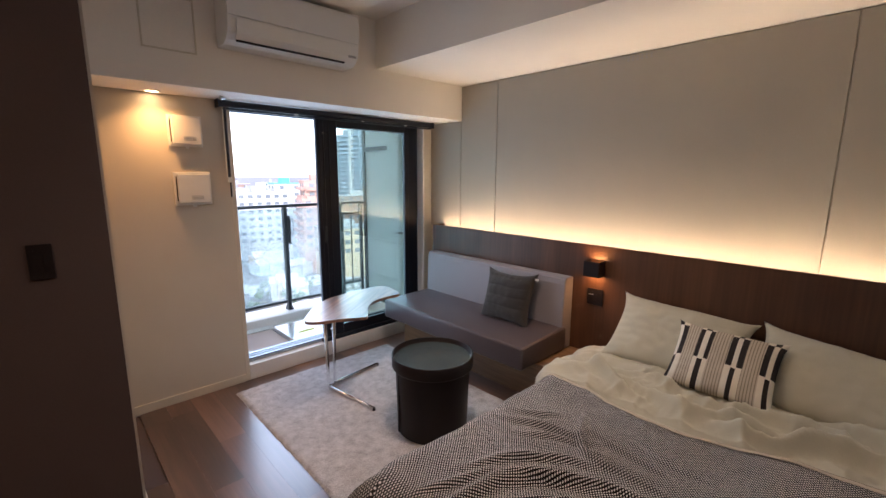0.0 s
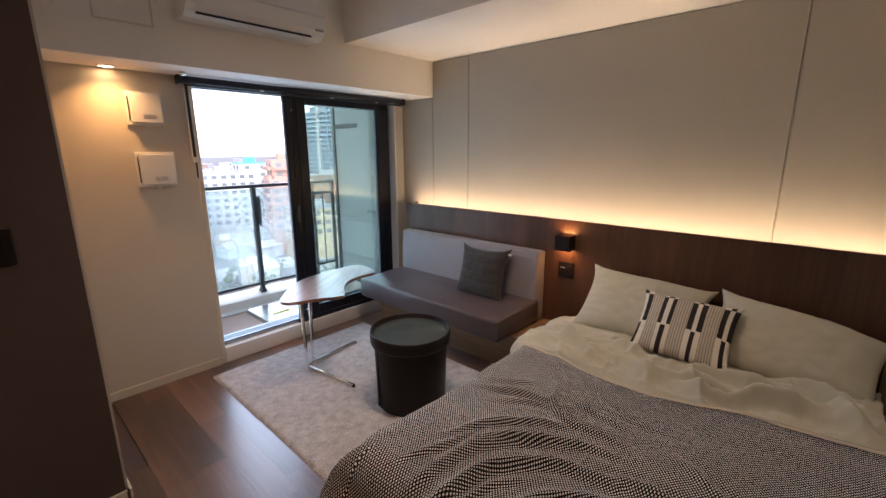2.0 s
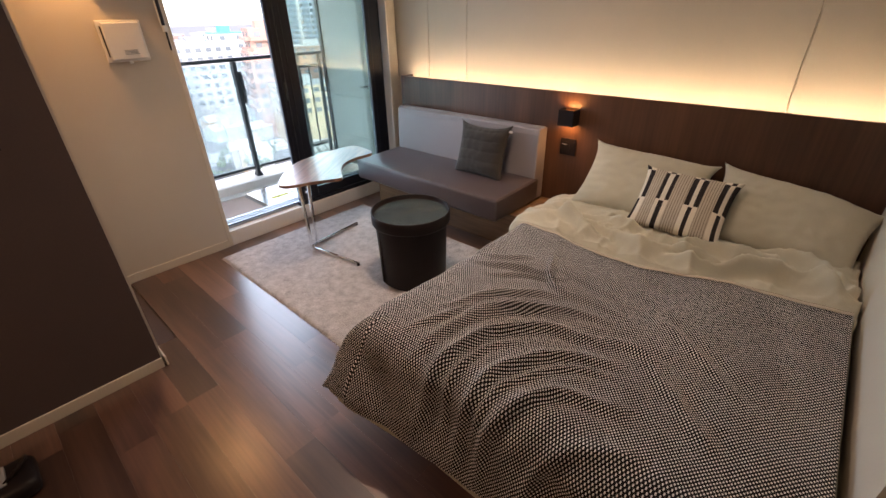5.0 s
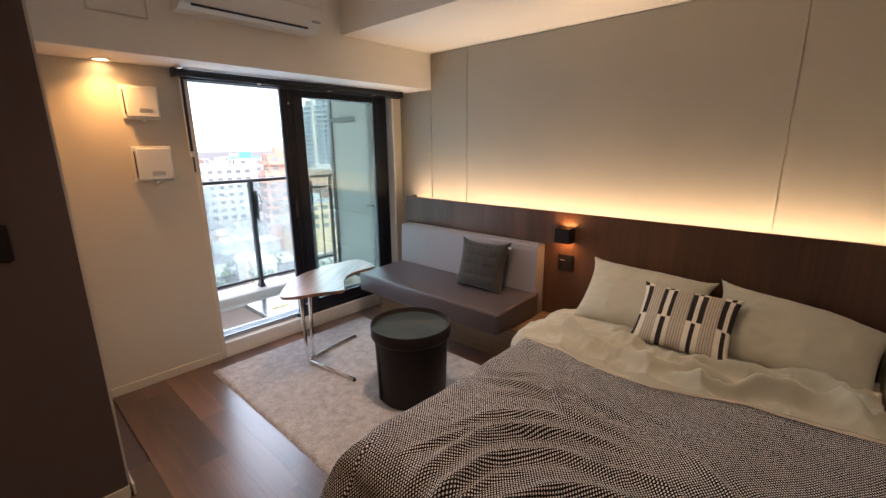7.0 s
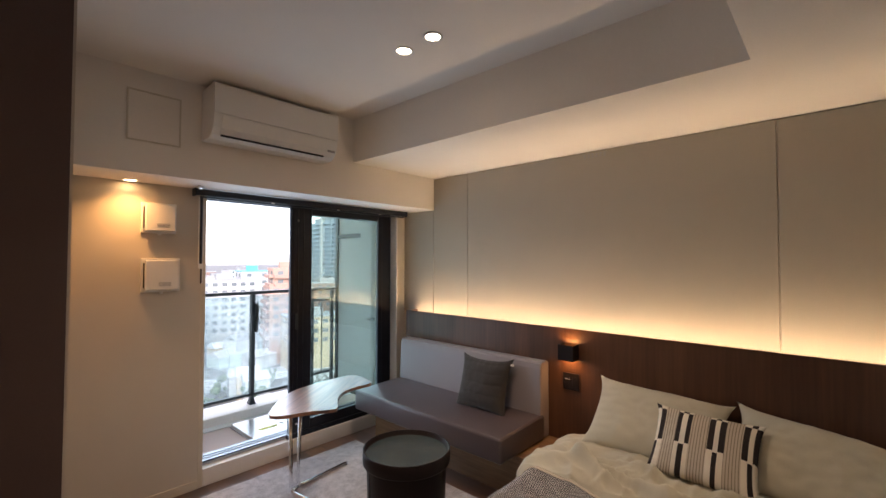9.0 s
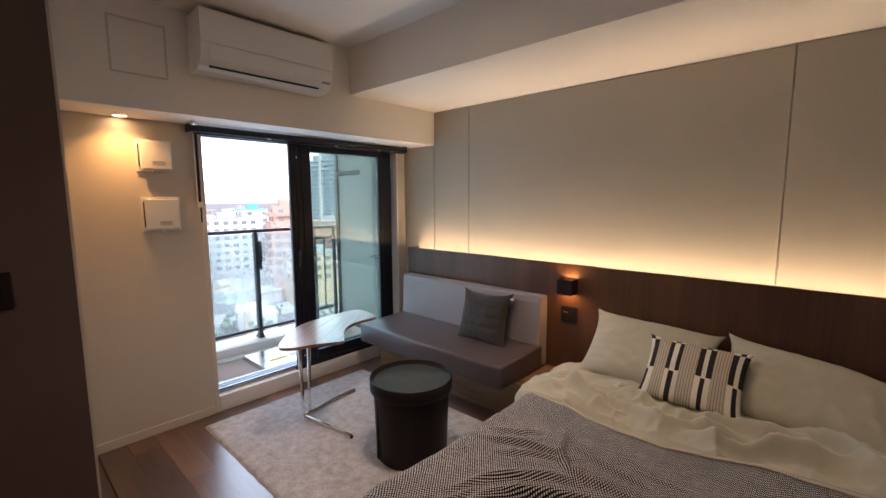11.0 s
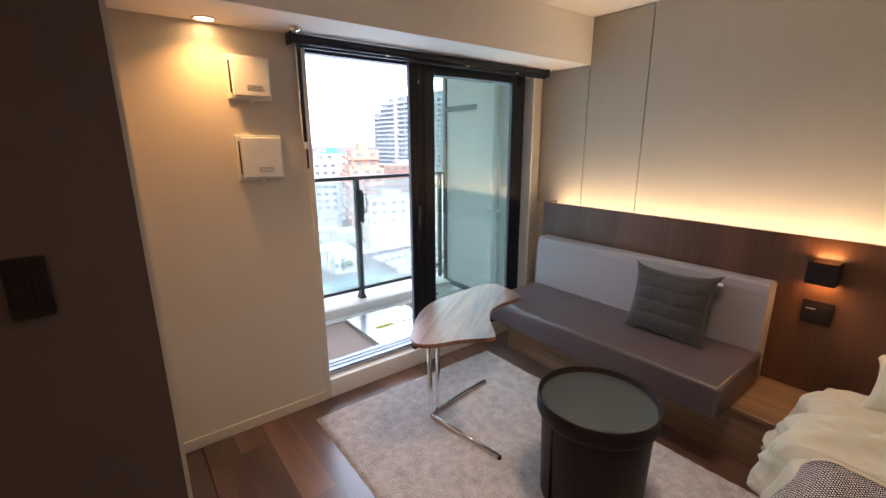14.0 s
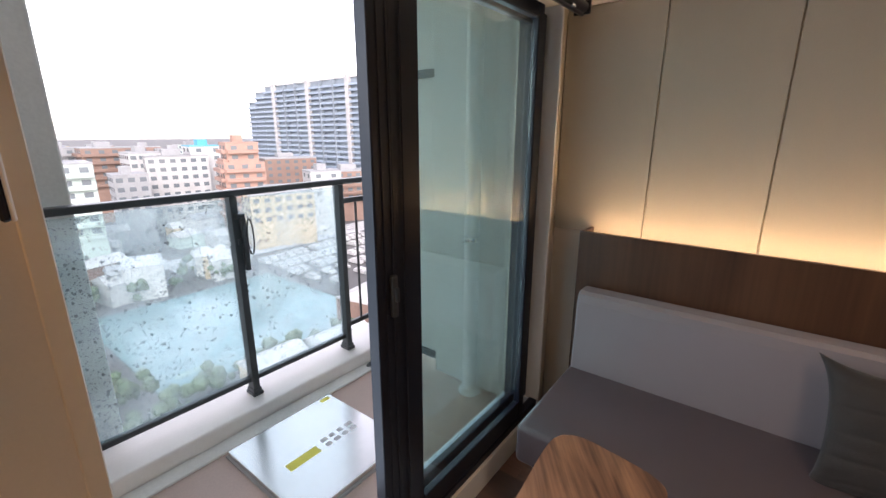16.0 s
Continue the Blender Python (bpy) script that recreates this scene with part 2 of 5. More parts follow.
M = {
    "plaster": mat("plaster", (0.62, 0.56, 0.475), 0.85, vary=0.03, bump=0.25, fine=140, depth=0.001),
    "ceiling": mat("ceiling_paper", (0.86, 0.81, 0.74), 0.9, vary=0.03, bump=0.2, fine=120, depth=0.001),
    "dark_wall": mat("dark_wall_paper", (0.095, 0.068, 0.064), 0.8, vary=0.06, bump=0.25, fine=150, depth=0.001),
    "panel": mat("grey_beige_panel", (0.385, 0.350, 0.29), 0.75, vary=0.03, bump=0.15, fine=250, depth=0.0006, stretch=(1, 1, 1)),
    "headboard": wood("headboard_wood", (0.052, 0.022, 0.012), (0.130, 0.058, 0.029), 0.40, "z", 5.0, contrast=0.85),
    "plank": wood("floor_plank", (0.065, 0.030, 0.021), (0.180, 0.090, 0.058), 0.31, "y", 7.0, each=0.5),
    "walnut": wood("walnut_veneer", (0.085, 0.030, 0.015), (0.37, 0.180, 0.092), 0.30, "x", 9.0, contrast=1.3),
    "bench": wood("bench_wood", (0.115, 0.062, 0.030), (0.29, 0.175, 0.090), 0.40, "y", 7.0),
    "leather": mat("grey_leatherette", (0.088, 0.069, 0.074), 0.33, vary=0.06, bump=0.3, fine=220, depth=0.0008),
    "fabric": mat("grey_back_fabric", (0.27, 0.238, 0.252), 0.55, vary=0.06, bump=0.4, fine=500, depth=0.0008, sheen=0.2),
    "cushion": mat("dark_grey_cushion", (0.045, 0.040, 0.037), 0.85, vary=0.15, bump=0.5, fine=300, sheen=0.2),
    "linen": mat("sage_linen", (0.50, 0.47, 0.37), 0.9, vary=0.08, scale=9, bump=0.5, fine=350, depth=0.001, sheen=0.25),
    "under": mat("cream_cotton", (0.70, 0.65, 0.57), 0.9, vary=0.05),
    "weave": woven("dotted_weave"),
    "rug": mat("greige_rug", (0.50, 0.470, 0.468), 1.0, vary=0.42, scale=20, fine=120, bump=1.0, depth=0.010, sheen=0.3),
    "black": mat("black_lacquer", (0.016, 0.011, 0.011), 0.45, vary=0.1, bump=0.08, fine=300),
    "tray": mat("tray_surface", (0.038, 0.052, 0.056), 0.26, vary=0.08, bump=0.12, fine=400),
    "sash": mat("black_aluminium", (0.008, 0.010, 0.018), 0.35, 0.0, vary=0.1, bump=0.05),
    "rail": mat("dark_grey_aluminium", (0.060, 0.070, 0.075), 0.4, 0.4, vary=0.1, bump=0.05),
    "chrome": mat("chrome", (0.85, 0.85, 0.86), 0.12, 1.0, vary=0.02, bump=0.0),
    "white": mat("white_plastic", (0.78, 0.77, 0.74), 0.4, vary=0.02, bump=0.03),
    "track": mat("bluish_aluminium", (0.40, 0.43, 0.48), 0.4, 0.3, vary=0.04, bump=0.03),
    "grey_plastic": mat("grey_plastic", (0.35, 0.34, 0.33), 0.5, vary=0.03),
    "trim": mat("cream_trim", (0.66, 0.60, 0.50), 0.5, vary=0.03, bump=0.05),
    "sill": mat("white_sill", (0.80, 0.78, 0.75), 0.45, vary=0.03, bump=0.05),
    "concrete": mat("painted_concrete", (0.72, 0.73, 0.71), 0.9, vary=0.08, bump=0.4, fine=60),
    "balcony": mat("balcony_sheet", (0.55, 0.42, 0.37), 0.7, vary=0.08, bump=0.3, fine=90),
    "steel": mat("brushed_steel", (0.70, 0.70, 0.69), 0.22, 0.9, vary=0.03, bump=0.05),
    "yellow": mat("yellow_label", (0.75, 0.68, 0.06), 0.5, vary=0.02),
    "grey_ink": mat("grey_print", (0.30, 0.31, 0.31), 0.6, vary=0.02),
    "pale_ink": mat("pale_print", (0.52, 0.53, 0.54), 0.4, vary=0.02),
    "ac": mat("glossy_white_plastic", (0.78, 0.77, 0.75), 0.22, vary=0.01, bump=0.0),
    "glass": glass("window_glass", (0.89, 0.965, 0.945)),
    "wet": wet_glass("rain_marked_glass"),
    "strip": glow("led_diffuser", (1.0, 0.74, 0.44), 5),
    "bulb": glow("downlight_lens", (1.0, 0.80, 0.55), 4),
    "bulb_amber": glow("soffit_lens", (1.0, 0.66, 0.30), 3.5),
    "amber": glow("sconce_lens", (1.0, 0.45, 0.10), 1.6),
    "white_cloth": mat("white_stripe_cloth", (0.72, 0.66, 0.56), 0.9, vary=0.06, bump=0.4, fine=300),
}
for k, c in (("bl_white", (0.30, 0.305, 0.305)), ("bl_grey", (0.20, 0.21, 0.22)), ("bl_orange", (0.25, 0.155, 0.125)), ("bl_beige", (0.30, 0.24, 0.17)), ("bl_mint", (0.30, 0.36, 0.34)), ("bl_blue", (0.05, 0.24, 0.34)), ("bl_dark", (0.15, 0.185, 0.215)), ("bl_brown", (0.16, 0.105, 0.085)), ("bl_pane", (0.10, 0.12, 0.135)), ("asphalt", (0.07, 0.07, 0.072)), ("water", (0.10, 0.185, 0.20)), ("tree", (0.05, 0.08, 0.04)), ("roofs", (0.30, 0.31, 0.33))):
    M[k] = mat(k, c, 0.12 if k in ("bl_pane", "water") else 0.8, vary=0.15, scale=0.3, fine=3.0, bump=0.2 if k != "bl_pane" else 0.0, depth=0.05)

def stripe_material():
    m = mat("fine_stripe_cloth", (0.50, 0.43, 0.35), 0.9, vary=0.06, bump=0.3, fine=300)
    n, l = m.node_tree.nodes, m.node_tree.links
    uv = n.new("ShaderNodeUVMap")
    sp = n.new("ShaderNodeSeparateXYZ")
    l.new(uv.outputs[0], sp.inputs[0])
    s = n.new("ShaderNodeMath")
    s.operation = "MULTIPLY"
    s.inputs[1].default_value = 2 * math.pi * 36
    l.new(sp.outputs["X"], s.inputs[0])
    w = n.new("ShaderNodeMath")
    w.operation = "SINE"
    l.new(s.outputs[0], w.inputs[0])
    mr = n.new("ShaderNodeMapRange")
    mr.inputs["From Min"].default_value, mr.inputs["From Max"].default_value = 0.5, 0.9
    l.new(w.outputs[0], mr.inputs["Value"])
    mix = n.new("ShaderNodeMix")
    mix.data_type = "RGBA"
    mix.inputs["A"].default_value = (0.52, 0.45, 0.36, 1)
    mix.inputs["B"].default_value = (0.20, 0.17, 0.14, 1)
    l.new(mr.outputs[0], mix.inputs["Factor"])
    l.new(mix.outputs["Result"], n["Principled BSDF"].inputs["Base Color"])
    return m


M["stripe_cloth"] = stripe_material()
M["black_cloth"] = mat("black_brown_cloth", (0.018, 0.012, 0.012), 0.9, vary=0.1, bump=0.4, fine=300)

for key, level in (("black", 0.22), ("sash", 0.45), ("tray", 0.6), ("dark_wall", 0.3), ("linen", 0.3), ("weave", 0.2), ("rug", 0.2), ("cushion", 0.25), ("plaster", 0.3)):
    M[key].node_tree.nodes["Principled BSDF"].inputs["Specular IOR Level"].default_value = level
M["plank"].node_tree.nodes["Principled BSDF"].inputs["Specular IOR Level"].default_value = 0.85
floor_coat = M["plank"].node_tree.nodes["Principled BSDF"]
floor_coat.inputs["Coat Weight"].default_value, floor_coat.inputs["Coat Roughness"].default_value = 0.9, 0.28
M["walnut"].node_tree.nodes["Noise Texture"].inputs["Distortion"].default_value = 1.7
coat = M["walnut"].node_tree.nodes["Principled BSDF"]
coat.inputs["Coat Weight"].default_value, coat.inputs["Coat Roughness"].default_value = 1.0, 0.38

# ---- mesh tools ----


def part(name, bm, material, parent=None, label="", smooth=False):
    me = bpy.data.meshes.new(name)
    bm.normal_update()
    bm.to_mesh(me)
    bm.free()
    for mm in material if isinstance(material, (list, tuple)) else [material]:
        me.materials.append(mm)
    if smooth:
        for p in me.polygons:
            p.use_smooth = True
    ob = new(name, me)
    if parent is not None:
        ob.parent = parent
    return tagged(ob, label)


def add_box(bm, a, b, bev=0.0, seg=2, mi=0):
    r = bmesh.ops.create_cube(bm, size=1.0)
    vs = r["verts"]
    c = [(a[i] + b[i]) / 2 for i in range(3)]
    s = [abs(b[i] - a[i]) for i in range(3)]
    for v in vs:
        v.co = Vector([c[i] + v.co[i] * s[i] for i in range(3)])
    fs = list({f for v in vs for f in v.link_faces})
    for f in fs:
        f.material_index = mi
    if bev > 0:
        es = list({e for v in vs for e in v.link_edges})
        r = bmesh.ops.bevel(bm, geom=es, offset=min(bev, min(s) * 0.49), segments=seg, profile=0.5, affect="EDGES")
        for f in r["faces"]:
            f.material_index = mi
    return bm


def box(a, b, bev=0.0, seg=2):
    return add_box(bmesh.new(), a, b, bev, seg)


def empty(name, at=(0, 0, 0), **tags):
    ob = new(name)
    ob.empty_display_size = 0.1
    ob.location = at
    return tagged(ob, **tags)


def setting(name, bm, material, label="", smooth=False):
    ob = part(name, bm, material, None, label, smooth)
    ob["kind"] = "structure"
    return ob


def lathe(profile, seg=48, closed=True):
    """Turns a profile of (radius, height) about z."""
    bm = bmesh.new()
    rings = []
    for r, z in profile:
        if r <= 1e-6:
            rings.append([bm.verts.new((0, 0, z))])
        else:
            rings.append([bm.verts.new((r * math.cos(2 * math.pi * k / seg), r * math.sin(2 * math.pi * k / seg), z)) for k in range(seg)])
    for A, B in zip(rings, rings[1:]):
        for k in range(seg):
            k2 = (k + 1) % seg
            if len(A) == 1 and len(B) == 1:
                continue
            if len(A) == 1:
                bm.faces.new((A[0], B[k2], B[k]))
            elif len(B) == 1:
                bm.faces.new((A[k], A[k2], B[0]))
            else:
                bm.faces.new((A[k], A[k2], B[k2], B[k]))
    return bm


def tube(points, radius, seg=12, bm=None):
    bm = bm or bmesh.new()
    pts = [Vector(p) for p in points]
    rings = []
    up = Vector((0.13, 0.21, 0.97)).normalized()
    for i, p in enumerate(pts):
        d = (pts[min(i + 1, len(pts) - 1)] - pts[max(i - 1, 0)]).normalized()
        s = d.cross(up)
        if s.length < 0.1:
            s = d.cross(Vector((1, 0, 0)))
        s.normalize()
        q = s.cross(d).normalized()
        rings.append([bm.verts.new(p + (s * math.cos(2 * math.pi * k / seg) + q * math.sin(2 * math.pi * k / seg)) * radius) for k in range(seg)])
    for A, B in zip(rings, rings[1:]):
        for k in range(seg):
            bm.faces.new((A[k], B[k], B[(k + 1) % seg], A[(k + 1) % seg]))
    bm.faces.new(rings[0])
    bm.faces.new(rings[-1][::-1])
    return bm


def bend(a, corner, b, r=0.03, n=6):
    """Points of a path a-corner-b with a rounded corner."""
    a, c, b = Vector(a), Vector(corner), Vector(b)
    p, q = c + (a - c).normalized() * r, c + (b - c).normalized() * r
    return [a] + [p * (1 - t) ** 2 + c * 2 * t * (1 - t) + q * t * t for t in [k / n for k in range(n + 1)]] + [b]


def prism(outline, z0, z1, bev=0.003):
    bm = bmesh.new()
    lo = [bm.verts.new((x, y, z0)) for x, y in outline]
    hi = [bm.verts.new((x, y, z1)) for x, y in outline]
    bm.faces.new(lo[::-1])
    bm.faces.new(hi)
    for i in range(len(lo)):
        j = (i + 1) % len(lo)
        bm.faces.new((lo[i], lo[j], hi[j], hi[i]))
    return bm


def grid_mesh(nu, nv, f, both=False, uvf=None):
    bm = bmesh.new()
    vs = [[bm.verts.new(f(i / (nu - 1), j / (nv - 1))) for j in range(nv)] for i in range(nu)]
    layer = bm.loops.layers.uv.new("UVMap") if uvf else None
    for i in range(nu - 1):
        for j in range(nv - 1):
            fc = bm.faces.new((vs[i][j], vs[i + 1][j], vs[i + 1][j + 1], vs[i][j + 1]))
            if uvf:
                for lp, (a, b) in zip(fc.loops, ((i, j), (i + 1, j), (i + 1, j + 1), (i, j + 1))):
                    lp[layer].uv = uvf(a / (nu - 1), b / (nv - 1))
    return bm


def fold(x, y, s, seed=0.0):
    return noise.noise(Vector((x * s + seed, y * s - seed, seed * 1.7)))


# ---- the room ----
XE, YN, YB, YS = 3.0, 3.30, 2.925, -0.32
YR = 3.36  # the narrow wall at the end of the panels
SOF, BEAM, REC = 2.10, 2.41, 2.765
XB = 2.02
X0, X1 = 0.998, 2.850  # window opening
XD, YD = 0.168, 2.235  # corner of the dark wall

# floor sub-base; planks lie on it
setting("floor", box((-2.4, -1.8, -0.12), (XE, YN, -0.012)), M["dark_wall"], "dark base under the wooden floor")
bm = box((-2.4, YN, -0.12), (X0, YN + 0.24, 2.9))
setting("wall_north", bm, M["plaster"], "cream textured wall beside the balcony door")
setting("wall_north_right", box((X1, YR, -0.12), (XE + 0.1, YN + 0.24, 2.9)), M["plaster"], "narrow cream wall beside the balcony door")
setting("wall_north_top", box((X0, YR, 2.085), (X1, YN + 0.24, 2.9)), M["plaster"], "cream wall over the balcony door")
setting("wall_east", box((XE, -0.5, -0.12), (XE + 0.12, YR, 2.9)), M["plaster"], "wall behind the panels")
setting("wall_south", box((0.95, -0.48, 0), (XE, YS, BEAM)), M["plaster"], "cream wall along the side of the bed")
setting("wall_dark", box((-2.4, YD, 0), (XD, YN - 0.001, 2.9)), [M["dark_wall"]], "dark brown papered wall")
setting("wall_side", box((XD, YD + 0.02, 0), (XD + 0.012, YN - 0.002, 2.9)), M["plaster"], "cream side of the dark wall")
setting("wall_west", box((-2.52, -1.9, 0), (-2.4, YN, 2.9)), M["plaster"], "plain wall behind")
setting("wall_back", box((-2.4, -1.92, 0), (XE, -1.8, 2.9)), M["plaster"], "plain wall behind")
setting("wall_bath", box((0.95, -1.8, 0), (1.07, -0.48, BEAM)), M["plaster"], "plain wall behind")
# ceiling with recess, beams
bm = bmesh.new()
add_box(bm, (-2.4, 0.225, CEIL), (1.73, YB, 2.95))
add_box(bm, (1.73, 0.225, REC), (XB, YB, 2.95))
setting("ceiling", bm, M["ceiling"], "off-white papered ceiling with a shallow recess")
setting("ceiling_beam", box((XB, -0.5, BEAM), (XE, YB, 2.95)), M["ceiling"], "boxed-in beam above the headboard wall")
setting("ceiling_low", box((-2.4, -1.8, BEAM), (XB, 0.225, 2.95)), M["ceiling"], "lower ceiling at the entrance")
setting("ceiling_soffit", box((-2.4, YB, SOF), (XE, YR, 2.95)), M["ceiling"], "boxed-in beam above the balcony door")
setting("baseboard", box((XD + 0.012, YN - 0.010, 0), (X0 - 0.002, YN, 0.06), 0.002), M["trim"], "cream baseboard")
setting("baseboard_dark", box((-2.4, YD - 0.010, 0), (XD + 0.002, YD, 0.06), 0.002), M["trim"], "cream baseboard under the dark wall")
setting("baseboard_side", box((XD + 0.012, YD - 0.010, 0), (XD + 0.022, YN - 0.010, 0.06), 0.002), M["trim"], "cream baseboard")


# ---- headboard wall ----
HX, HZ = 2.845, 1.102
head = setting("headboard_wainscot", box((HX, YS + 0.001, 0.0), (HX + 0.018, 3.165, HZ)), M["headboard"], "dark brown wood-grain wainscot behind bed and sofa")
setting("headboard_end", box((HX + 0.018, 3.147, 0.0), (XE, 3.165, HZ - 0.002)), M["headboard"], "dark brown end of the wainscot")
setting("headboard_ledge", box((HX + 0.018, YS + 0.001, HZ - 0.05), (XE, 3.147, HZ - 0.035)), M["trim"], "pale bottom of the light trough")
st = part("led_strip", box((2.872, YS + 0.02, HZ - 0.034), (2.884, 3.13, HZ - 0.024)), M["strip"])
tagged(st, "glowing warm LED strip in the trough of the wainscot", "light")
ys = [YR - 0.004, 2.926, 2.487, 0.22, YS + 0.002]
for b, a in zip(ys, ys[1:]):
    p = part("wall_panel", box((XE - 0.014, a + 0.003, HZ - 0.03), (XE - 0.001, b - 0.003, (SOF if b > 3.0 else BEAM) - 0.006), 0.0015, 1), M["panel"])
    p["kind"] = "structure"
    tagged(p, "grey-beige wall panel with thin joints")


# ---- balcony door ----
FY0, FY1 = 3.415, 3.49


def balcony_door():
    d = empty("door_1", ((X0 + X1) / 2, 3.38, 0.12), label="black aluminium sliding balcony door, one half slid open", kind="structure")
    o = d.location
    inv = Matrix.Translation(-Vector(o))

    def p(name, bm, m, parent=d, label=""):
        if parent is d:
            bm.transform(inv)
        return part(name, bm, m, parent, label)
    bm = bmesh.new()
    add_box(bm, (X0, FY0, 0.13), (X0 + 0.03, FY1, 2.085), 0.003, 1)
    add_box(bm, (X1 - 0.05, FY0, 0.13), (X1, FY1, 2.085), 0.003, 1)
    add_box(bm, (X0 + 0.035, FY0, 2.045), (X1 - 0.05, FY1, 2.085), 0.003, 1)
    p("frame", bm, M["sash"])
    bm = bmesh.new()
    add_box(bm, (X0 + 0.032, 3.352, 0.1225), (X1 - 0.05, FY1, 0.15), 0.003, 1)
    for y in (3.40, 3.44):
        add_box(bm, (X0 + 0.035, y, 0.15), (X1 - 0.05, y + 0.003, 0.155))
    p("track", bm, M["track"], label="pale bluish metal door track")
    p("track_lip", box((X0 + 0.035, 3.347, 0.147), (X1 - 0.05, 3.3515, 0.155)), M["sash"])
    p("front_track", box((1.672, 3.308, 0.1225), (X1 - 0.05, 3.350, 0.160), 0.003, 1), M["sash"])
    for k, (xa, xb, ya) in enumerate(((1.680, 2.650, 3.312), (1.720, 2.800, 3.372))):
        s = bpy.data.objects.new("sash", None)
        scene.collection.objects.link(s)
        s.parent = d
        y0, y1 = ya, ya + 0.032
        bm = bmesh.new()
        wl = 0.198 if k == 0 else 0.09
        add_box(bm, (xa, y0, 0.163), (xa + 0.075, y1, 2.043), 0.004, 1)
        add_box(bm, (xa + 0.075, y0 + 0.006, 0.163), (xa + wl, y1 + 0.002, 2.043), 0.004, 1) if k == 0 else None
        add_box(bm, (xb - (0.05 if k == 0 else 0.13), y0, 0.163), (xb, y1, 2.043), 0.004, 1)
        add_box(bm, (xa + wl, y0, 0.163), (xb - 0.05, y1, 0.250), 0.004, 1)
        add_box(bm, (xa + wl, y0, 1.985), (xb - 0.05, y1, 2.043), 0.004, 1)
        if k == 0:
            for xr in (0.028, 0.060, 0.112):
                add_box(bm, (xa + xr, y0 - 0.004, 0.18), (xa + xr + 0.006, y0 + 0.001, 2.03), 0.0015, 1)
        bm.transform(inv)
        part("sash_frame", bm, M["sash"], s)
        bm = box((xa + wl - 0.003, y0 + 0.013, 0.248), (xb - 0.058, y0 + 0.018, 1.988))
        bm.transform(inv)
        g = part("pane", bm, M["glass"], s, "clear greenish glass pane")
        g.visible_shadow = False
    bm = box((X1 - 0.12, FY0 + 0.004, 0.163), (X1 - 0.05, FY1 - 0.02, 2.043), 0.003, 1)
    p("side_stile", bm, M["sash"])
    bm = bmesh.new()
    add_box(bm, (1.725, 3.294, 1.02), (1.747, 3.312, 1.15), 0.006, 2)
    add_box(bm, (1.730, 3.284, 1.07), (1.742, 3.296, 1.115), 0.004, 2)
    p("latch", bm, M["rail"], label="dark crescent latch")
    for z in (0.24, 1.93):
        bm = lathe([(0, 0.012), (0.009, 0.012), (0.011, 0.004), (0.011, 0)], 12)
        bm.transform(Matrix.Translation((1.740, 3.311, z)) @ Matrix.Rotation(radians(90), 4, "X"))
        p("stopper", bm, M["chrome"], label="small metal stopper")


balcony_door()
setting("window_reveal_left", box((X0 - 0.001, YN - 0.003, 0.0), (X0 + 0.030, FY0 - 0.001, 2.083), 0.002, 1), M["trim"], "cream door lining")
setting("window_reveal_right", box((X1 - 0.004, YN + 0.02, 0.0), (X1 + 0.012, FY1 + 0.02, 2.085), 0.002, 1), M["sill"], "white door lining")
setting("door_sill", box((X0 + 0.031, YN - 0.004, 0.0), (X1 - 0.006, FY1, 0.122), 0.004), M["sill"], "white raised sill of the balcony door")
setting("door_head", box((X0 + 0.031, YN + 0.02, 2.0855), (X1 - 0.006, FY0 + 0.02, 2.099), 0.0), M["trim"], "cream lining over the door")


def roller_blind():
    r = empty("roller_blind", (1.92, 3.25, 2.072), label="dark roller blind rolled up above the balcony door", category="blind")
    bm = lathe([(0, 0), (0.023, 0), (0.023, 1.95), (0, 1.95)], 24)
    bm.transform(Matrix.Translation((-0.975, 0, 0)) @ Matrix.Rotation(radians(90), 4, "Y"))
    part("roll", bm, M["sash"], r, smooth=False)
    for x in (-0.99, 0.975):
        part("bracket", box((x, -0.028, -0.028), (x + 0.014, 0.045, 0.027), 0.003, 1), M["sash"], r)
    for x in (-0.45, 0.15, 0.62, 0.80):
        part("clip", box((x, -0.024, -0.034), (x + 0.03, -0.012, -0.022), 0.002, 1), M["chrome"], r, "small metal clip")
    bm = bmesh.new()
    part("bottom_bar", box((-0.955, -0.010, -0.040), (0.96, 0.006, -0.026), 0.004, 2), M["sash"], r)
    part("side_chain", box((-0.948, 0.004, -0.500), (-0.930, 0.020, -0.03), 0.003, 1), M["sash"], r)
    part("chain_edge", box((-0.955, 0.008, -0.500), (-0.949, 0.018, -0.03), 0.002, 1), M["white"], r, "pale edge of the chain")
    part("cord_clip", box((-0.950, 0.000, -0.535), (-0.922, 0.022, -0.501), 0.004, 2), M["white"], r, "small white cord clip")
    part("cord_tail", box((-0.941, 0.004, -0.640), (-0.931, 0.016, -0.536), 0.003, 1), M["sash"], r)
    part("tail_edge", box((-0.931, 0.004, -0.640), (-0.925, 0.014, -0.536), 0.002, 1), M["white"], r, "pale edge of the cord")


roller_blind()
for x in (0.93,):
    bm = lathe([(0, 0), (0.012, 0), (0.012, -0.006), (0.026, -0.008), (0.028, -0.014), (0.010, -0.02), (0, -0.03)], 20)
    ob = part("sprinkler", bm, M["chrome"], None, smooth=True)
    ob.location = (x, 3.14, SOF)
    tagged(ob, "small chrome sprinkler head under the boxed beam", "sprinkler")


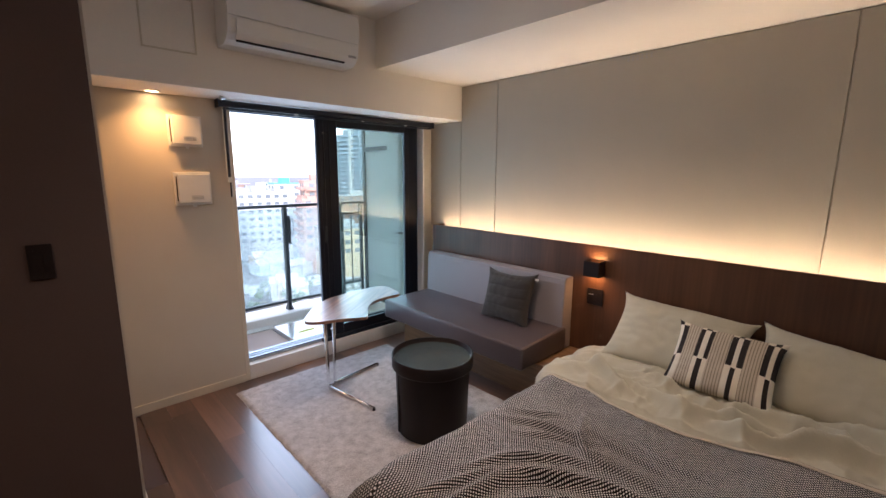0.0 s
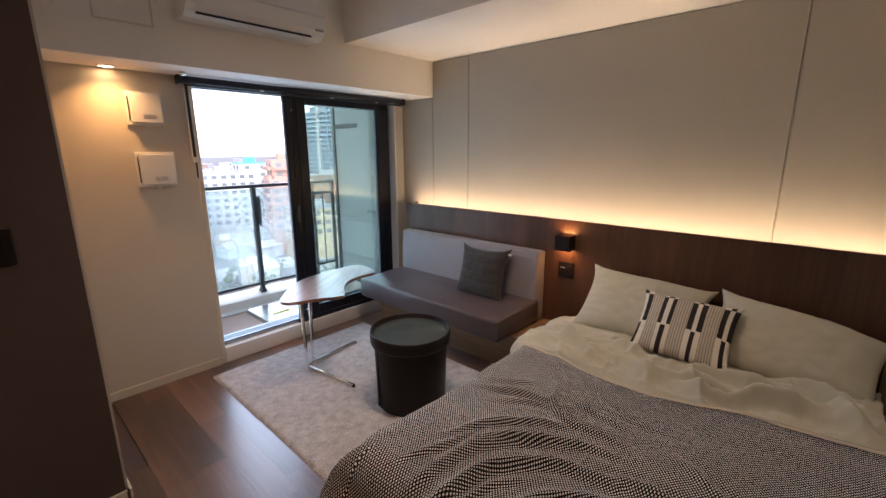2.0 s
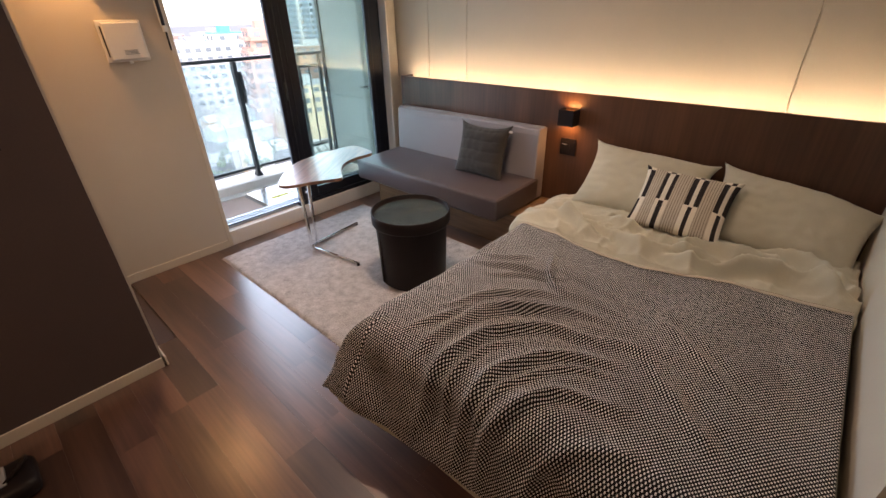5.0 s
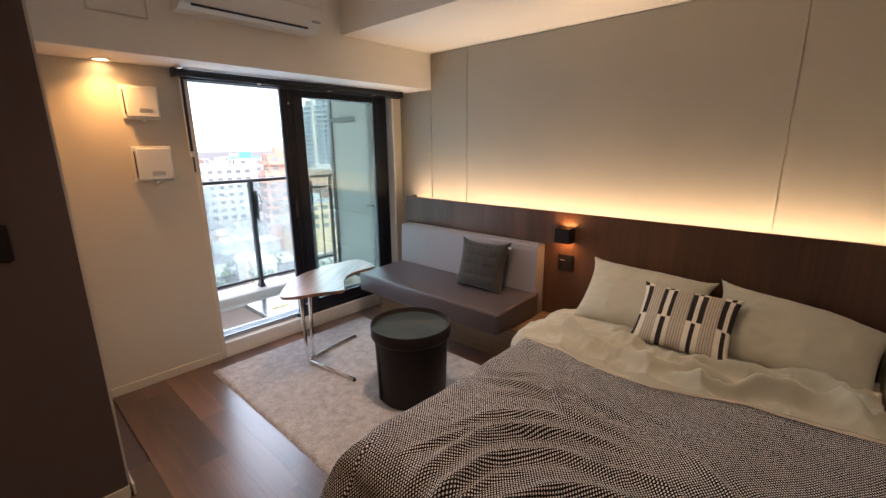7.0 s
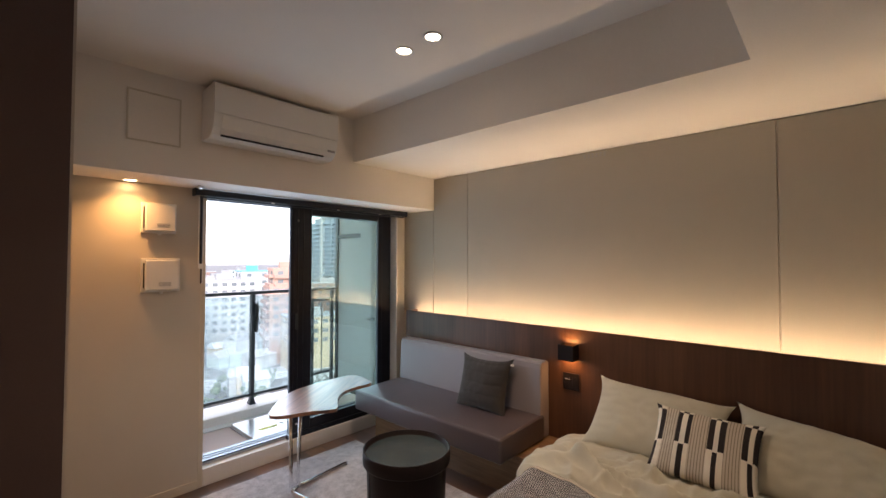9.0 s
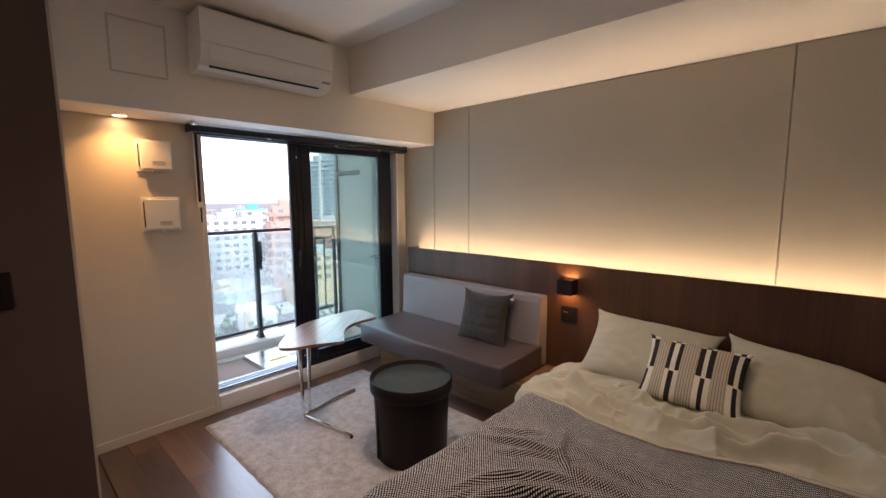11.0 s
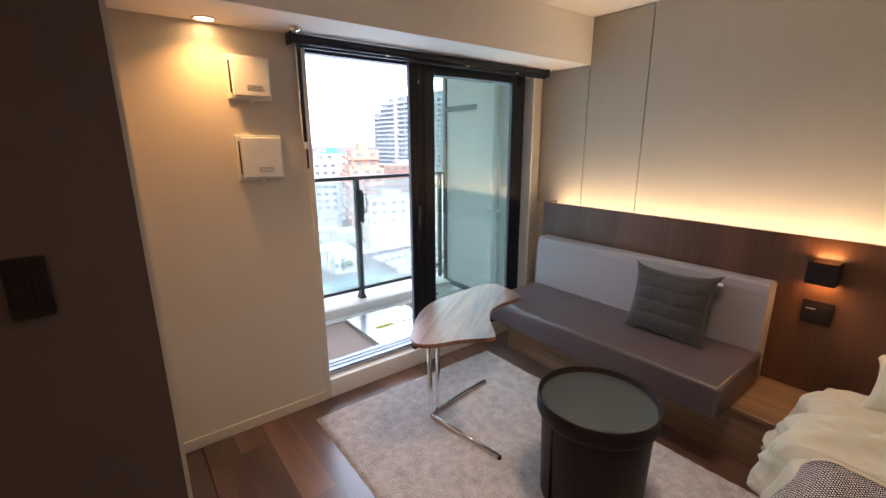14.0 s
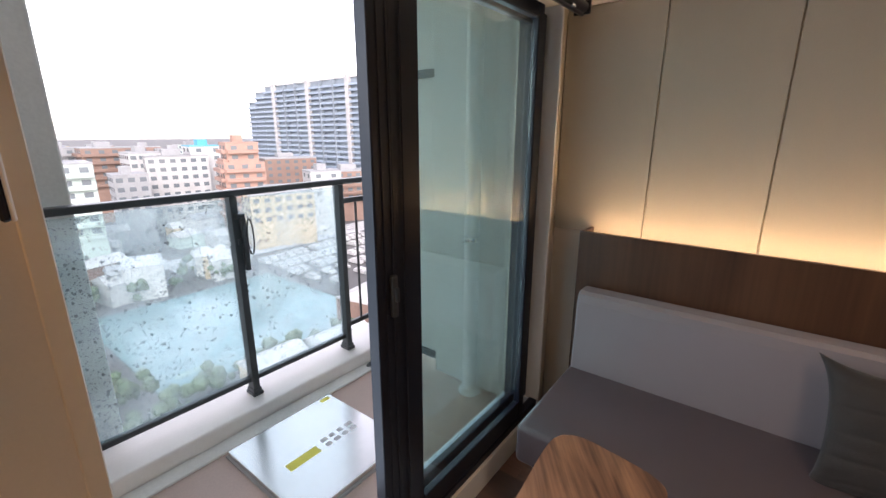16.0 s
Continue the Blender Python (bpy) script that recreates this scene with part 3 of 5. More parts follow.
def wall_vent(name, x0, x1, z0, z1, label, deep=0.05):
    v = empty(name, ((x0 + x1) / 2, YN, (z0 + z1) / 2), label=label, category="ventilation cover")
    w, h = (x1 - x0) / 2, (z1 - z0) / 2
    part("back_plate", box((-w, -0.016, -h), (w, -0.001, h), 0.004), M["white"], v)
    bm = bmesh.new()
    add_box(bm, (-w + 0.018, -deep, -h + 0.014), (w - 0.014, -0.030, h - 0.012), 0.006, 3)
    add_box(bm, (-w + 0.035, -0.030, -h + 0.03), (w - 0.03, -0.016, h - 0.03))
    part("cover", bm, M["white"], v)
    # solid black strip that paints in the shade beside the cover
    part("side_gap", box((-w + 0.0135, -0.028, -h + 0.030), (-w + 0.0175, -0.0165, h - 0.03)), M["black"], v, "black strip for the shade in the air gap")
    bm = bmesh.new()
    for k in range(4):
        add_box(bm, (-0.02, -deep - 0.0012, -h + 0.040 + k * 0.007), (0.055 - 0.006 * (k % 2), -deep, -h + 0.043 + k * 0.007))
    part("small_print", bm, M["grey_ink"], v, "unreadable grey print")
    part("tab", box((-0.008, -0.03, -h - 0.012), (0.012, -0.012, -h + 0.002), 0.003), M["white"], v)
    return v


wall_vent("upper_vent", 0.632, 0.835, 1.772, 1.975, "square white ventilation cover under the downlight", 0.055)
wall_vent("lower_vent", 0.637, 0.862, 1.385, 1.607, "square white ventilation cover on a wider plate", 0.045)


def frame_ring(x0, x1, z0, z1, w, y0, y1):
    bm = bmesh.new()
    add_box(bm, (x0, y0, z0), (x1, y1, z0 + w))
    add_box(bm, (x0, y0, z1 - w), (x1, y1, z1))
    add_box(bm, (x0, y0, z0 + w), (x0 + w, y1, z1 - w))
    add_box(bm, (x1 - w, y0, z0 + w), (x1, y1, z1 - w))
    return bm


hatch = empty("access_panel", (0.613, YB, 2.43), label="flush papered access panel beside the air conditioner", category="access panel")
part("frame", frame_ring(-0.137, 0.137, -0.148, 0.148, 0.008, -0.006, -0.001), M["trim"], hatch)
part("lid", box((-0.127, -0.004, -0.138), (0.127, -0.001, 0.138)), M["ceiling"], hatch)


def air_conditioner():
    a = empty("air_conditioner", (1.294, YB, 2.345), label="white wall-mounted air conditioner above the balcony door", category="air conditioner")
    W = 0.430

    def extrude(prof, x0, x1, bev=0.0):
        bm = bmesh.new()
        A = [bm.verts.new((x0, y, z)) for y, z in prof]
        B = [bm.verts.new((x1, y, z)) for y, z in prof]
        bm.faces.new(A)
        bm.faces.new(B[::-1])
        for i in range(len(prof)):
            j = (i + 1) % len(prof)
            bm.faces.new((A[i], B[i], B[j], A[j]))
        bmesh.ops.recalc_face_normals(bm, faces=bm.faces)
        if bev:
            bmesh.ops.bevel(bm, geom=[e for e in bm.edges], offset=bev, segments=2, profile=0.5, affect="EDGES")
        return bm
    body = [(-0.001, 0.0), (-0.001, 0.318), (-0.190, 0.326), (-0.212, 0.314), (-0.215, 0.118), (-0.20, 0.055), (-0.165, 0.018), (-0.12, 0.0)]
    part("body", extrude(body, -W, W, 0.003), M["white"], a)
    panel = [(-0.2160, 0.140), (-0.2240, 0.140), (-0.222, 0.312), (-0.212, 0.326), (-0.190, 0.333), (-0.19, 0.328), (-0.210, 0.318)]
    part("front_panel", extrude(panel, -W - 0.001, W + 0.001), M["ac"], a)
    flap = [(-0.218, 0.126), (-0.226, 0.126), (-0.214, 0.052), (-0.185, 0.018), (-0.178, 0.024), (-0.206, 0.056)]
    part("flap", extrude(flap, -W + 0.045, W - 0.095), M["white"], a)
    # no opening here: a black strip paints in the outlet's shade
    part("gap", extrude([(-0.190, 0.010), (-0.186, 0.022), (-0.178, 0.020), (-0.180, 0.008)], -W + 0.05, W - 0.10), M["black"], a, "black strip for the shade in the air outlet")
    part("display", box((W - 0.08, -0.213, 0.048), (W - 0.02, -0.207, 0.062)), M["grey_plastic"], a)
    return a


air_conditioner()


def downlight(x, y, z, m, label):
    d = empty("downlight", (x, y, z), label=label, category="downlight")
    bm = lathe([(0.048, 0.0), (0.050, -0.004), (0.040, -0.006), (0.036, 0.0)], 32)
    part("ring", bm, M["white"], d, smooth=True)
    bm = lathe([(0, -0.001), (0.036, -0.001)], 32)
    part("lens", bm, M[m], d, "glowing lens")


downlight(0.56, 3.235, SOF, "bulb_amber", "small warm downlight under the boxed beam, lit")
for y in (1.64, 1.43):
    downlight(1.42, y, CEIL, "bulb", "small round ceiling downlight, lit")
downlight(-1.2, 0.6, CEIL, "bulb", "small round ceiling downlight, lit")


def sconce():
    s = empty("wall_lamp", (HX, 1.405, 0.943), label="small black box wall lamp lit up and down", category="wall lamp")
    bm = bmesh.new()
    hw, hh, dp = 0.058, 0.055, 0.095
    add_box(bm, (-dp, -hw, -hh), (-dp + 0.006, hw, hh), 0.001, 1)
    add_box(bm, (-dp + 0.006, -hw, -hh), (-0.001, -hw + 0.006, hh))
    add_box(bm, (-dp + 0.006, hw - 0.006, -hh), (-0.001, hw, hh))
    part("housing", bm, M["black"], s)
    part("bulb", box((-0.065, -0.03, -0.02), (-0.03, 0.03, 0.02), 0.01), M["amber"], s, "glowing amber lens")


sconce()


def wall_plate(name, at, label, w=0.06, h=0.06, face="x"):
    s = empty(name, at, label=label, category="socket" if "socket" in name else "switch")
    bm = box((-0.009, -w, -h), (-0.001, w, h), 0.002)
    ins = bmesh.new()
    for k in (0.5, -0.5):
        add_box(ins, (-0.0115, k * w - w * 0.28, -h * 0.62), (-0.009, k * w + w * 0.28, h * 0.62), 0.001, 1)
    mk = box((-0.0125, w * 0.1, h * 0.25), (-0.0115, w * 0.75, h * 0.33))
    if face == "y":
        for b in (bm, ins, mk):
            b.transform(Matrix.Rotation(radians(90), 4, "Z"))
    part("plate", bm, M["black"], s)
    part("insert", ins, M["black"], s)
    if face == "x":
        part("mark", mk, M["grey_plastic"], s)
    else:
        mk.free()


wall_plate("socket", (HX, 1.405, 0.725), "black double wall socket under the wall lamp")
wall_plate("light_switch", (-0.050, YD, 1.262), "black light switch on the dark wall", 0.037, 0.068, "y")
vd = empty("vent_holes", (2.986, 1.28, 2.385), label="row of small round vent holes in the wall panel", category="vent")
bmv = bmesh.new()
for r in range(2):
    for k in range(6):
        b2 = lathe([(0, -0.002), (0.006, -0.002), (0.0075, 0)], 10)
        b2.transform(Matrix.Translation((0, -0.075 + 0.03 * k, -0.018 * r)) @ Matrix.Rotation(radians(90), 4, "Y"))
        me = bpy.data.meshes.new("h")
        b2.to_mesh(me)
        bmv.from_mesh(me)
        b2.free()
        bpy.data.meshes.remove(me)
part("holes", bmv, M["grey_plastic"], vd)

# ---- rug ----
RX0, RX1, RY0, RY1 = 0.865, 2.225, 1.02, 3.140


def rug():
    rnd = random.Random(5)

    def f(u, v):
        x, y = RX0 + (RX1 - RX0) * u, RY0 + (RY1 - RY0) * v
        e = min(u * (RX1 - RX0), (1 - u) * (RX1 - RX0), v * (RY1 - RY0), (1 - v) * (RY1 - RY0))
        z = 0.018 * min(1, (e / 0.02)) ** 0.5 + (0.003 * fold(x, y, 22, 3) + 0.003 * fold(x, y, 60, 8) if e > 0.001 else 0)
        j = 0.004 if e < 0.001 else 0
        return (x + rnd.uniform(-j, j), y + rnd.uniform(-j, j), max(z, 0.001))
    ob = part("rug", grid_mesh(150, 230, f), M["rug"], smooth=True)
    tagged(ob, "greige short-pile rug on the dark wooden floor", "rug")


rug()

# ---- sofa ----


def soft_box(a, b, bev=0.03, seg=4, puff=0.0, seed=1.0, cuts=10):
    bm = box(a, b, 0)
    bmesh.ops.subdivide_edges(bm, edges=bm.edges, cuts=cuts, use_grid_fill=True)
    c = (Vector(a) + Vector(b)) / 2
    h = (Vector(b) - Vector(a)) / 2
    for v in bm.verts:
        q = v.co - c
        inner = Vector([max(-h[i] + bev, min(h[i] - bev, q[i])) for i in range(3)])
        d = q - inner
        if d.length > 1e-6:
            q = inner + d.normalized() * min(bev, d.length) if d.length > bev else q
        n = [q[i] / h[i] for i in range(3)]
        k = puff * (1 - n[0] ** 2 * 0.8) * (1 - n[1] ** 2 * 0.8)
        q.z += k * (1 if n[2] > 0.5 else 0)
        q += Vector((1, 1, 1)) * 0.002 * noise.noise(q * 6 + Vector((seed, 0, 0)))
        v.co = c + q
    return bm


def sofa():
    y0, y1 = 1.57, 3.12
    s = empty("sofa", (2.55, 2.38, 0), label="grey leatherette bench sofa with pale back on a plinth", category="sofa")
    inv = Matrix.Translation((-2.55, -2.38, 0))

    def p(n, bm, m, label="", smooth=False):
        bm.transform(inv)
        return part(n, bm, m, s, label, smooth)
    seat = box((2.192, y0, 0.292), (2.757, y1, 0.458), 0)
    for v in seat.verts:
        if v.co.z > 0.4 and v.co.x > 2.5:
            v.co.z += 0.016
    bmesh.ops.bevel(seat, geom=seat.edges[:], offset=0.022, segments=4, profile=0.5, affect="EDGES")
    p("seat", seat, M["leather"], smooth=True)
    w = tube([(2.196, y0 + 0.012, 0.440), (2.196, y1 - 0.012, 0.440)], 0.003, 6)
    tube([(2.21, y0 + 0.003, 0.444), (2.715, y0 + 0.003, 0.462)], 0.003, 6, w)
    p("seam", w, M["leather"])
    # back, leaning a little
    prof = [(2.708, 0.440), (2.722, 0.800), (2.730, 0.836), (2.748, 0.850), (2.822, 0.850), (2.842, 0.838), (2.843, 0.292), (2.760, 0.292), (2.760, 0.445)]
    bm = bmesh.new()
    A = [bm.verts.new((x, y0 + 0.012, z)) for x, z in prof]
    B = [bm.verts.new((x, y1 - 0.01, z)) for x, z in prof]
    bm.faces.new(A[::-1])
    bm.faces.new(B)
    for i in range(len(prof)):
        j = (i + 1) % len(prof)
        bm.faces.new((A[i], A[j], B[j], B[i]))
    bmesh.ops.recalc_face_normals(bm, faces=bm.faces)
    bmesh.ops.bevel(bm, geom=[e for e in bm.edges if abs(e.verts[0].co.y - e.verts[1].co.y) < 1e-4], offset=0.012, segments=3, profile=0.5, affect="EDGES")
    p("backrest", bm, M["fabric"])
    return s


sofa()
pl = empty("sofa_plinth", (2.6, 2.1, 0), label="wooden plinth under the sofa, ending beside the bed", category="bench")
part("front", box((-0.19, -0.85, 0.0), (-0.17, 1.0, 0.265), 0.002, 1), M["bench"], pl)
part("top_board", box((-0.21, -0.86, 0.266), (0.248, 1.01, 0.290), 0.003, 1), M["bench"], pl)
part("end_board", box((-0.17, 0.98, 0.0), (0.248, 1.0, 0.265), 0.002, 1), M["bench"], pl)
part("near_end", box((-0.17, -0.85, 0.0), (0.248, -0.83, 0.265), 0.002, 1), M["headboard"], pl)


def pillow_bm(w, h, t, n=44, pinch=0.07, ears=0.03, seed=0.0, wr=0.006, ripple=0, droop=0.0):
    """A stuffed pillow in its own plane: x width, y height, z thickness; both faces."""
    def side(sg):
        def f(u, v):
            a, b = 2 * u - 1, 2 * v - 1
            ea, eb = 1 - abs(a) ** 2.4, 1 - abs(b) ** 2.4
            x = a * w / 2 * (1 - pinch * (1 - b * b) * abs(a))
            y = b * h / 2 * (1 - pinch * (1 - a * a) * abs(b))
            c = (abs(a) * abs(b)) ** 6
            x += ears * c * (1 if a > 0 else -1)
            y += ears * c * (1 if b > 0 else -1)
            k = (max(ea, 0) * max(eb, 0)) ** 0.42
            z = sg * t / 2 * k
            z += k * wr * (noise.noise(Vector((x * 9 + seed, y * 9, sg + seed))) + 0.6 * noise.noise(Vector((x * 24, y * 20 + seed, sg))))
            edge = (1 - k)
            z += sg * 0.16 * wr * math.sin((a if abs(b) > abs(a) else b) * 26 + seed) * k * edge * 3
            if ripple:
                z += sg * 0.011 * k * abs(math.sin((b + 0.02 * math.sin(a * 5)) * math.pi * ripple / 2)) ** 0.35
            y -= droop * max(0.0, a - 0.1) ** 2 * (0.6 + 0.4 * b)
            return (x, y, z)
        return f
    bm = grid_mesh(n, n, side(1), uvf=lambda u, v: (u, v))
    b2 = grid_mesh(n, n, side(-1), uvf=lambda u, v: (u, v))
    bmesh.ops.reverse_faces(b2, faces=b2.faces)
    me = bpy.data.meshes.new("t")
    b2.to_mesh(me)
    b2.free()
    bm.from_mesh(me)
    bpy.data.meshes.remove(me)
    bmesh.ops.remove_doubles(bm, verts=bm.verts, dist=0.0004)
    return bm


def plane_pose(origin, xdir, ydir):
    x = Vector(xdir).normalized()
    y = Vector(ydir)
    y = (y - x * y.dot(x)).normalized()
    z = x.cross(y)
    m = Matrix((x, y, z)).transposed().to_4x4()
    return Matrix.Translation(origin) @ m


def place(ob, m):
    ob.matrix_basis = m


sc = empty("sofa_cushion", label="dark grey pleated cushion leaning on the sofa back", category="cushion")
part("cover", pillow_bm(0.45, 0.40, 0.14, n=72, pinch=0.09, ears=0.025, seed=4.0, ripple=5, wr=0.007), M["cushion"], sc, smooth=True)
tg = part("label", box((0.222, 0.165, -0.008), (0.246, 0.181, 0.008), 0.001, 1), M["white"], sc, "small white label")
place(sc, plane_pose((2.60, 2.015, 0.640), (0.0, -1.0, 0.03), (0.34, 0.02, 1.0)))

# ---- stool ----


def storage_stool():
    s = empty("storage_stool", (1.640, 1.845, 0.018), label="round black storage stool with a tray top on the rug", category="stool")
    part("drum", lathe([(0, 0.0), (0.212, 0.0), (0.218, 0.006), (0.232, 0.435), (0.230, 0.44), (0, 0.44)], 72), M["black"], s, "dark felt-like drum", smooth=False)
    bm = lathe([(0.234, 0.418), (0.250, 0.420), (0.253, 0.428), (0.253, 0.492), (0.250, 0.496), (0.245, 0.496), (0.242, 0.492), (0.240, 0.470), (0.236, 0.467)], 96)
    part("tray_rim", bm, M["black"], s, smooth=True)
    part("tray", lathe([(0.236, 0.467), (0.232, 0.466), (0, 0.466)], 96), M["tray"], s, smooth=True)
    a = radians(163)
    b = box((-0.012, -0.004, 0.02), (0.012, 0.004, 0.416), 0.003)
    b.transform(Matrix.Rotation(a - radians(90), 4, "Z") @ Matrix.Translation((0, 0.228, 0)))
    part("seam_strip", b, M["black"], s)


storage_stool()

# ---- side table ----


def side_table():
    t = empty("side_table", (1.43, 2.68, 0.018), label="walnut side table with a curved cut-out and chrome tube legs", category="table")
    key = [(1.115, 2.47), (1.165, 2.405), (1.30, 2.355), (1.43, 2.285), (1.475, 2.305), (1.56, 2.43), (1.66, 2.525), (1.79, 2.565), (1.92, 2.562), (1.965, 2.60), (1.99, 2.72), (1.995, 2.82), (1.94, 2.872), (1.72, 2.86), (1.50, 2.83), (1.33, 2.735), (1.18, 2.58)]
    k = len(key)
    out = []
    for i in range(k):
        p0, p1, p2, p3 = (Vector(key[(i + d) % k]) for d in (-1, 0, 1, 2))
        for q in range(6):
            u = q / 6
            out.append(0.5 * (2 * p1 + (p2 - p0) * u + (2 * p0 - 5 * p1 + 4 * p2 - p3) * u * u + (3 * p1 - p0 - 3 * p2 + p3) * u ** 3))
    loc = [(p.x - 1.43, p.y - 2.68) for p in out]
    bm = prism(loc, 0.640, 0.660)
    es = [e for e in bm.edges if abs(e.verts[0].co.z - e.verts[1].co.z) < 1e-5]
    bmesh.ops.bevel(bm, geom=es, offset=0.004, segments=2, profile=0.5, affect="EDGES")
    bm.transform(Matrix.Rotation(radians(-35), 4, "Z"))
    ob = part("tabletop", bm, M["walnut"], t)
    ob.rotation_euler = (0, 0, radians(35))
    a, b = (-0.035, 0.045), (0.03, 0.078)
    p1 = bend((a[0] - 0.015, a[1] + 0.004, 0.638), (a[0], a[1], 0.012), (0.035, -0.435, 0.012), 0.04)
    part("leg", tube(p1, 0.0125, 14), M["chrome"], t, smooth=True)
    p2 = bend((b[0] + 0.012, b[1] - 0.008, 0.638), (b[0], b[1], 0.012), (0.455, 0.125, 0.012), 0.04)
    part("leg", tube(p2, 0.0125, 14), M["chrome"], t, smooth=True)
    part("crossbar", tube([(a[0], a[1], 0.012), (b[0], b[1], 0.012)], 0.011, 12), M["chrome"], t, smooth=True)
    part("mount", box((-0.04, 0.025, 0.633), (0.09, 0.11, 0.640), 0.002), M["chrome"], t)
    for q in ((0.035, -0.435), (0.455, 0.125)):
        bm = lathe([(0, -0.012), (0.012, -0.012), (0.012, 0.004), (0, 0.004)], 12)
        bm.transform(Matrix.Translation((q[0], q[1], 0.0125)))
        part("foot_cap", bm, M["black"], t)


side_table()

# ---- bed ----
BX0, BX1, BY0, BY1, BT = 0.79, 2.84, -0.315, 1.10, 0.47


def bed():
    b = empty("bed", (1.8, 0.4, 0), label="double bed with a dark base and made-up linen", category="bed")
    inv = Matrix.Translation((-1.8, -0.4, 0))

    def p(n, bm, m, label=""):
        bm.transform(inv)
        return part(n, bm, m, b, label)
    p("base", box((0.80, -0.29, 0.06), (2.84, 1.06, 0.22), 0.01), M["dark_wall"], "dark fabric bed base")
    for x in (0.86, 2.75):
        for y in (-0.22, 0.99):
            p("leg", box((x - 0.025, y - 0.025, 0.0), (x + 0.025, y + 0.025, 0.06), 0.004), M["black"])
    m = box((0.78, -0.30, 0.22), (2.84, 1.08, 0.44))
    bmesh.ops.bevel(m, geom=m.edges[:], offset=0.04, segments=4, profile=0.5, affect="EDGES")
    p("mattress", m, M["under"], "cream mattress")


bed()


def drape_point(x0, x1, y0, y1, top, r, drop_foot, drop_far, nu, nv, relief, end=None, flare=0.10, bulge=None):
    """Cloth laid over the bed: it hangs down at the foot (low x) and on the far side (high y)."""
    def run(s, edge, drop):
        # s: how far past the edge the cloth has run
        if s <= 0:
            return 0.0, 0.0
        arc = r * math.pi / 2
        if s < arc:
            a = s / r
            return r * math.sin(a), r * (1 - math.cos(a))
        return r + (s - arc) * flare, r + (s - arc)

    lu, lv = (x1 - x0) + drop_foot, (y1 - y0) + drop_far

    def uvf(u, v):
        return (u * lu, v * lv)

    def f(u, v):
        s = (1 - u) * lu - (x1 - x0)       # past the foot
        q = v * lv - (y1 - y0)             # past the far side
        cx = x1 - (1 - u) * lu
        cy = y0 + v * lv
        ox, dx = run(s, x0, drop_foot)
        oy, dy = run(q, y1, drop_far)
        x = x0 - ox if s > 0 else cx
        y = y1 + oy if q > 0 else cy
        d = (dx ** 8 + dy ** 8) ** (1 / 8)
        if s > 0:
            x -= (0.045 + 0.05 * min(1, max(0, (cy - 0.75) / 0.4))) * min(1, s / 0.3)
        if end:
            x += end(cy) * max(0.0, (u - 0.6) / 0.4)
        if bulge:
            y += bulge(cx) * min(1.0, max(0.0, (q + 0.20) / 0.30))
        n = relief(cx, cy, max(s, q, 0))
        z = top - d
        up = Vector((0, 0, 1))
        out = Vector((-1 if s > 0 else 0, 1 if q > 0 else 0, 0))
        k = min(1, max(s, q, 0) / (r * 1.4))
        nor = (up * (1 - k) + out * k)
        nor = nor.normalized() if nor.length > 0 else up
        pnt = Vector((x, y, z)) + nor * n
        pnt.z = max(pnt.z, 0.02)
        return pnt
    return f, uvf


def drape(*args, **kw):
    f, uvf = drape_point(*args, **kw)
    return grid_mesh(args[8], args[9], f, uvf=uvf)


def ridge(v, w):
    return math.exp(-(v / w) ** 2)


def line_fold(x, y, ax, ay, bx, by, w, h, wob=0.03, seed=0.0):
    """A crease from a to b that fades at its ends."""
    d = Vector((bx - ax, by - ay))
    L = d.length
    d.normalize()
    px, py = x - ax, y - ay
    t = px * d.x + py * d.y
    o = -px * d.y + py * d.x + wob * noise.noise(Vector((t * 3 + seed, seed, 0)))
    fade = max(0, min(1, (t + 0.08) / 0.16)) * max(0, min(1, (L + 0.08 - t) / 0.16))
    return 1.9 * h * fade * (ridge(o, w) - 0.5 * ridge(o - 1.6 * w, w))


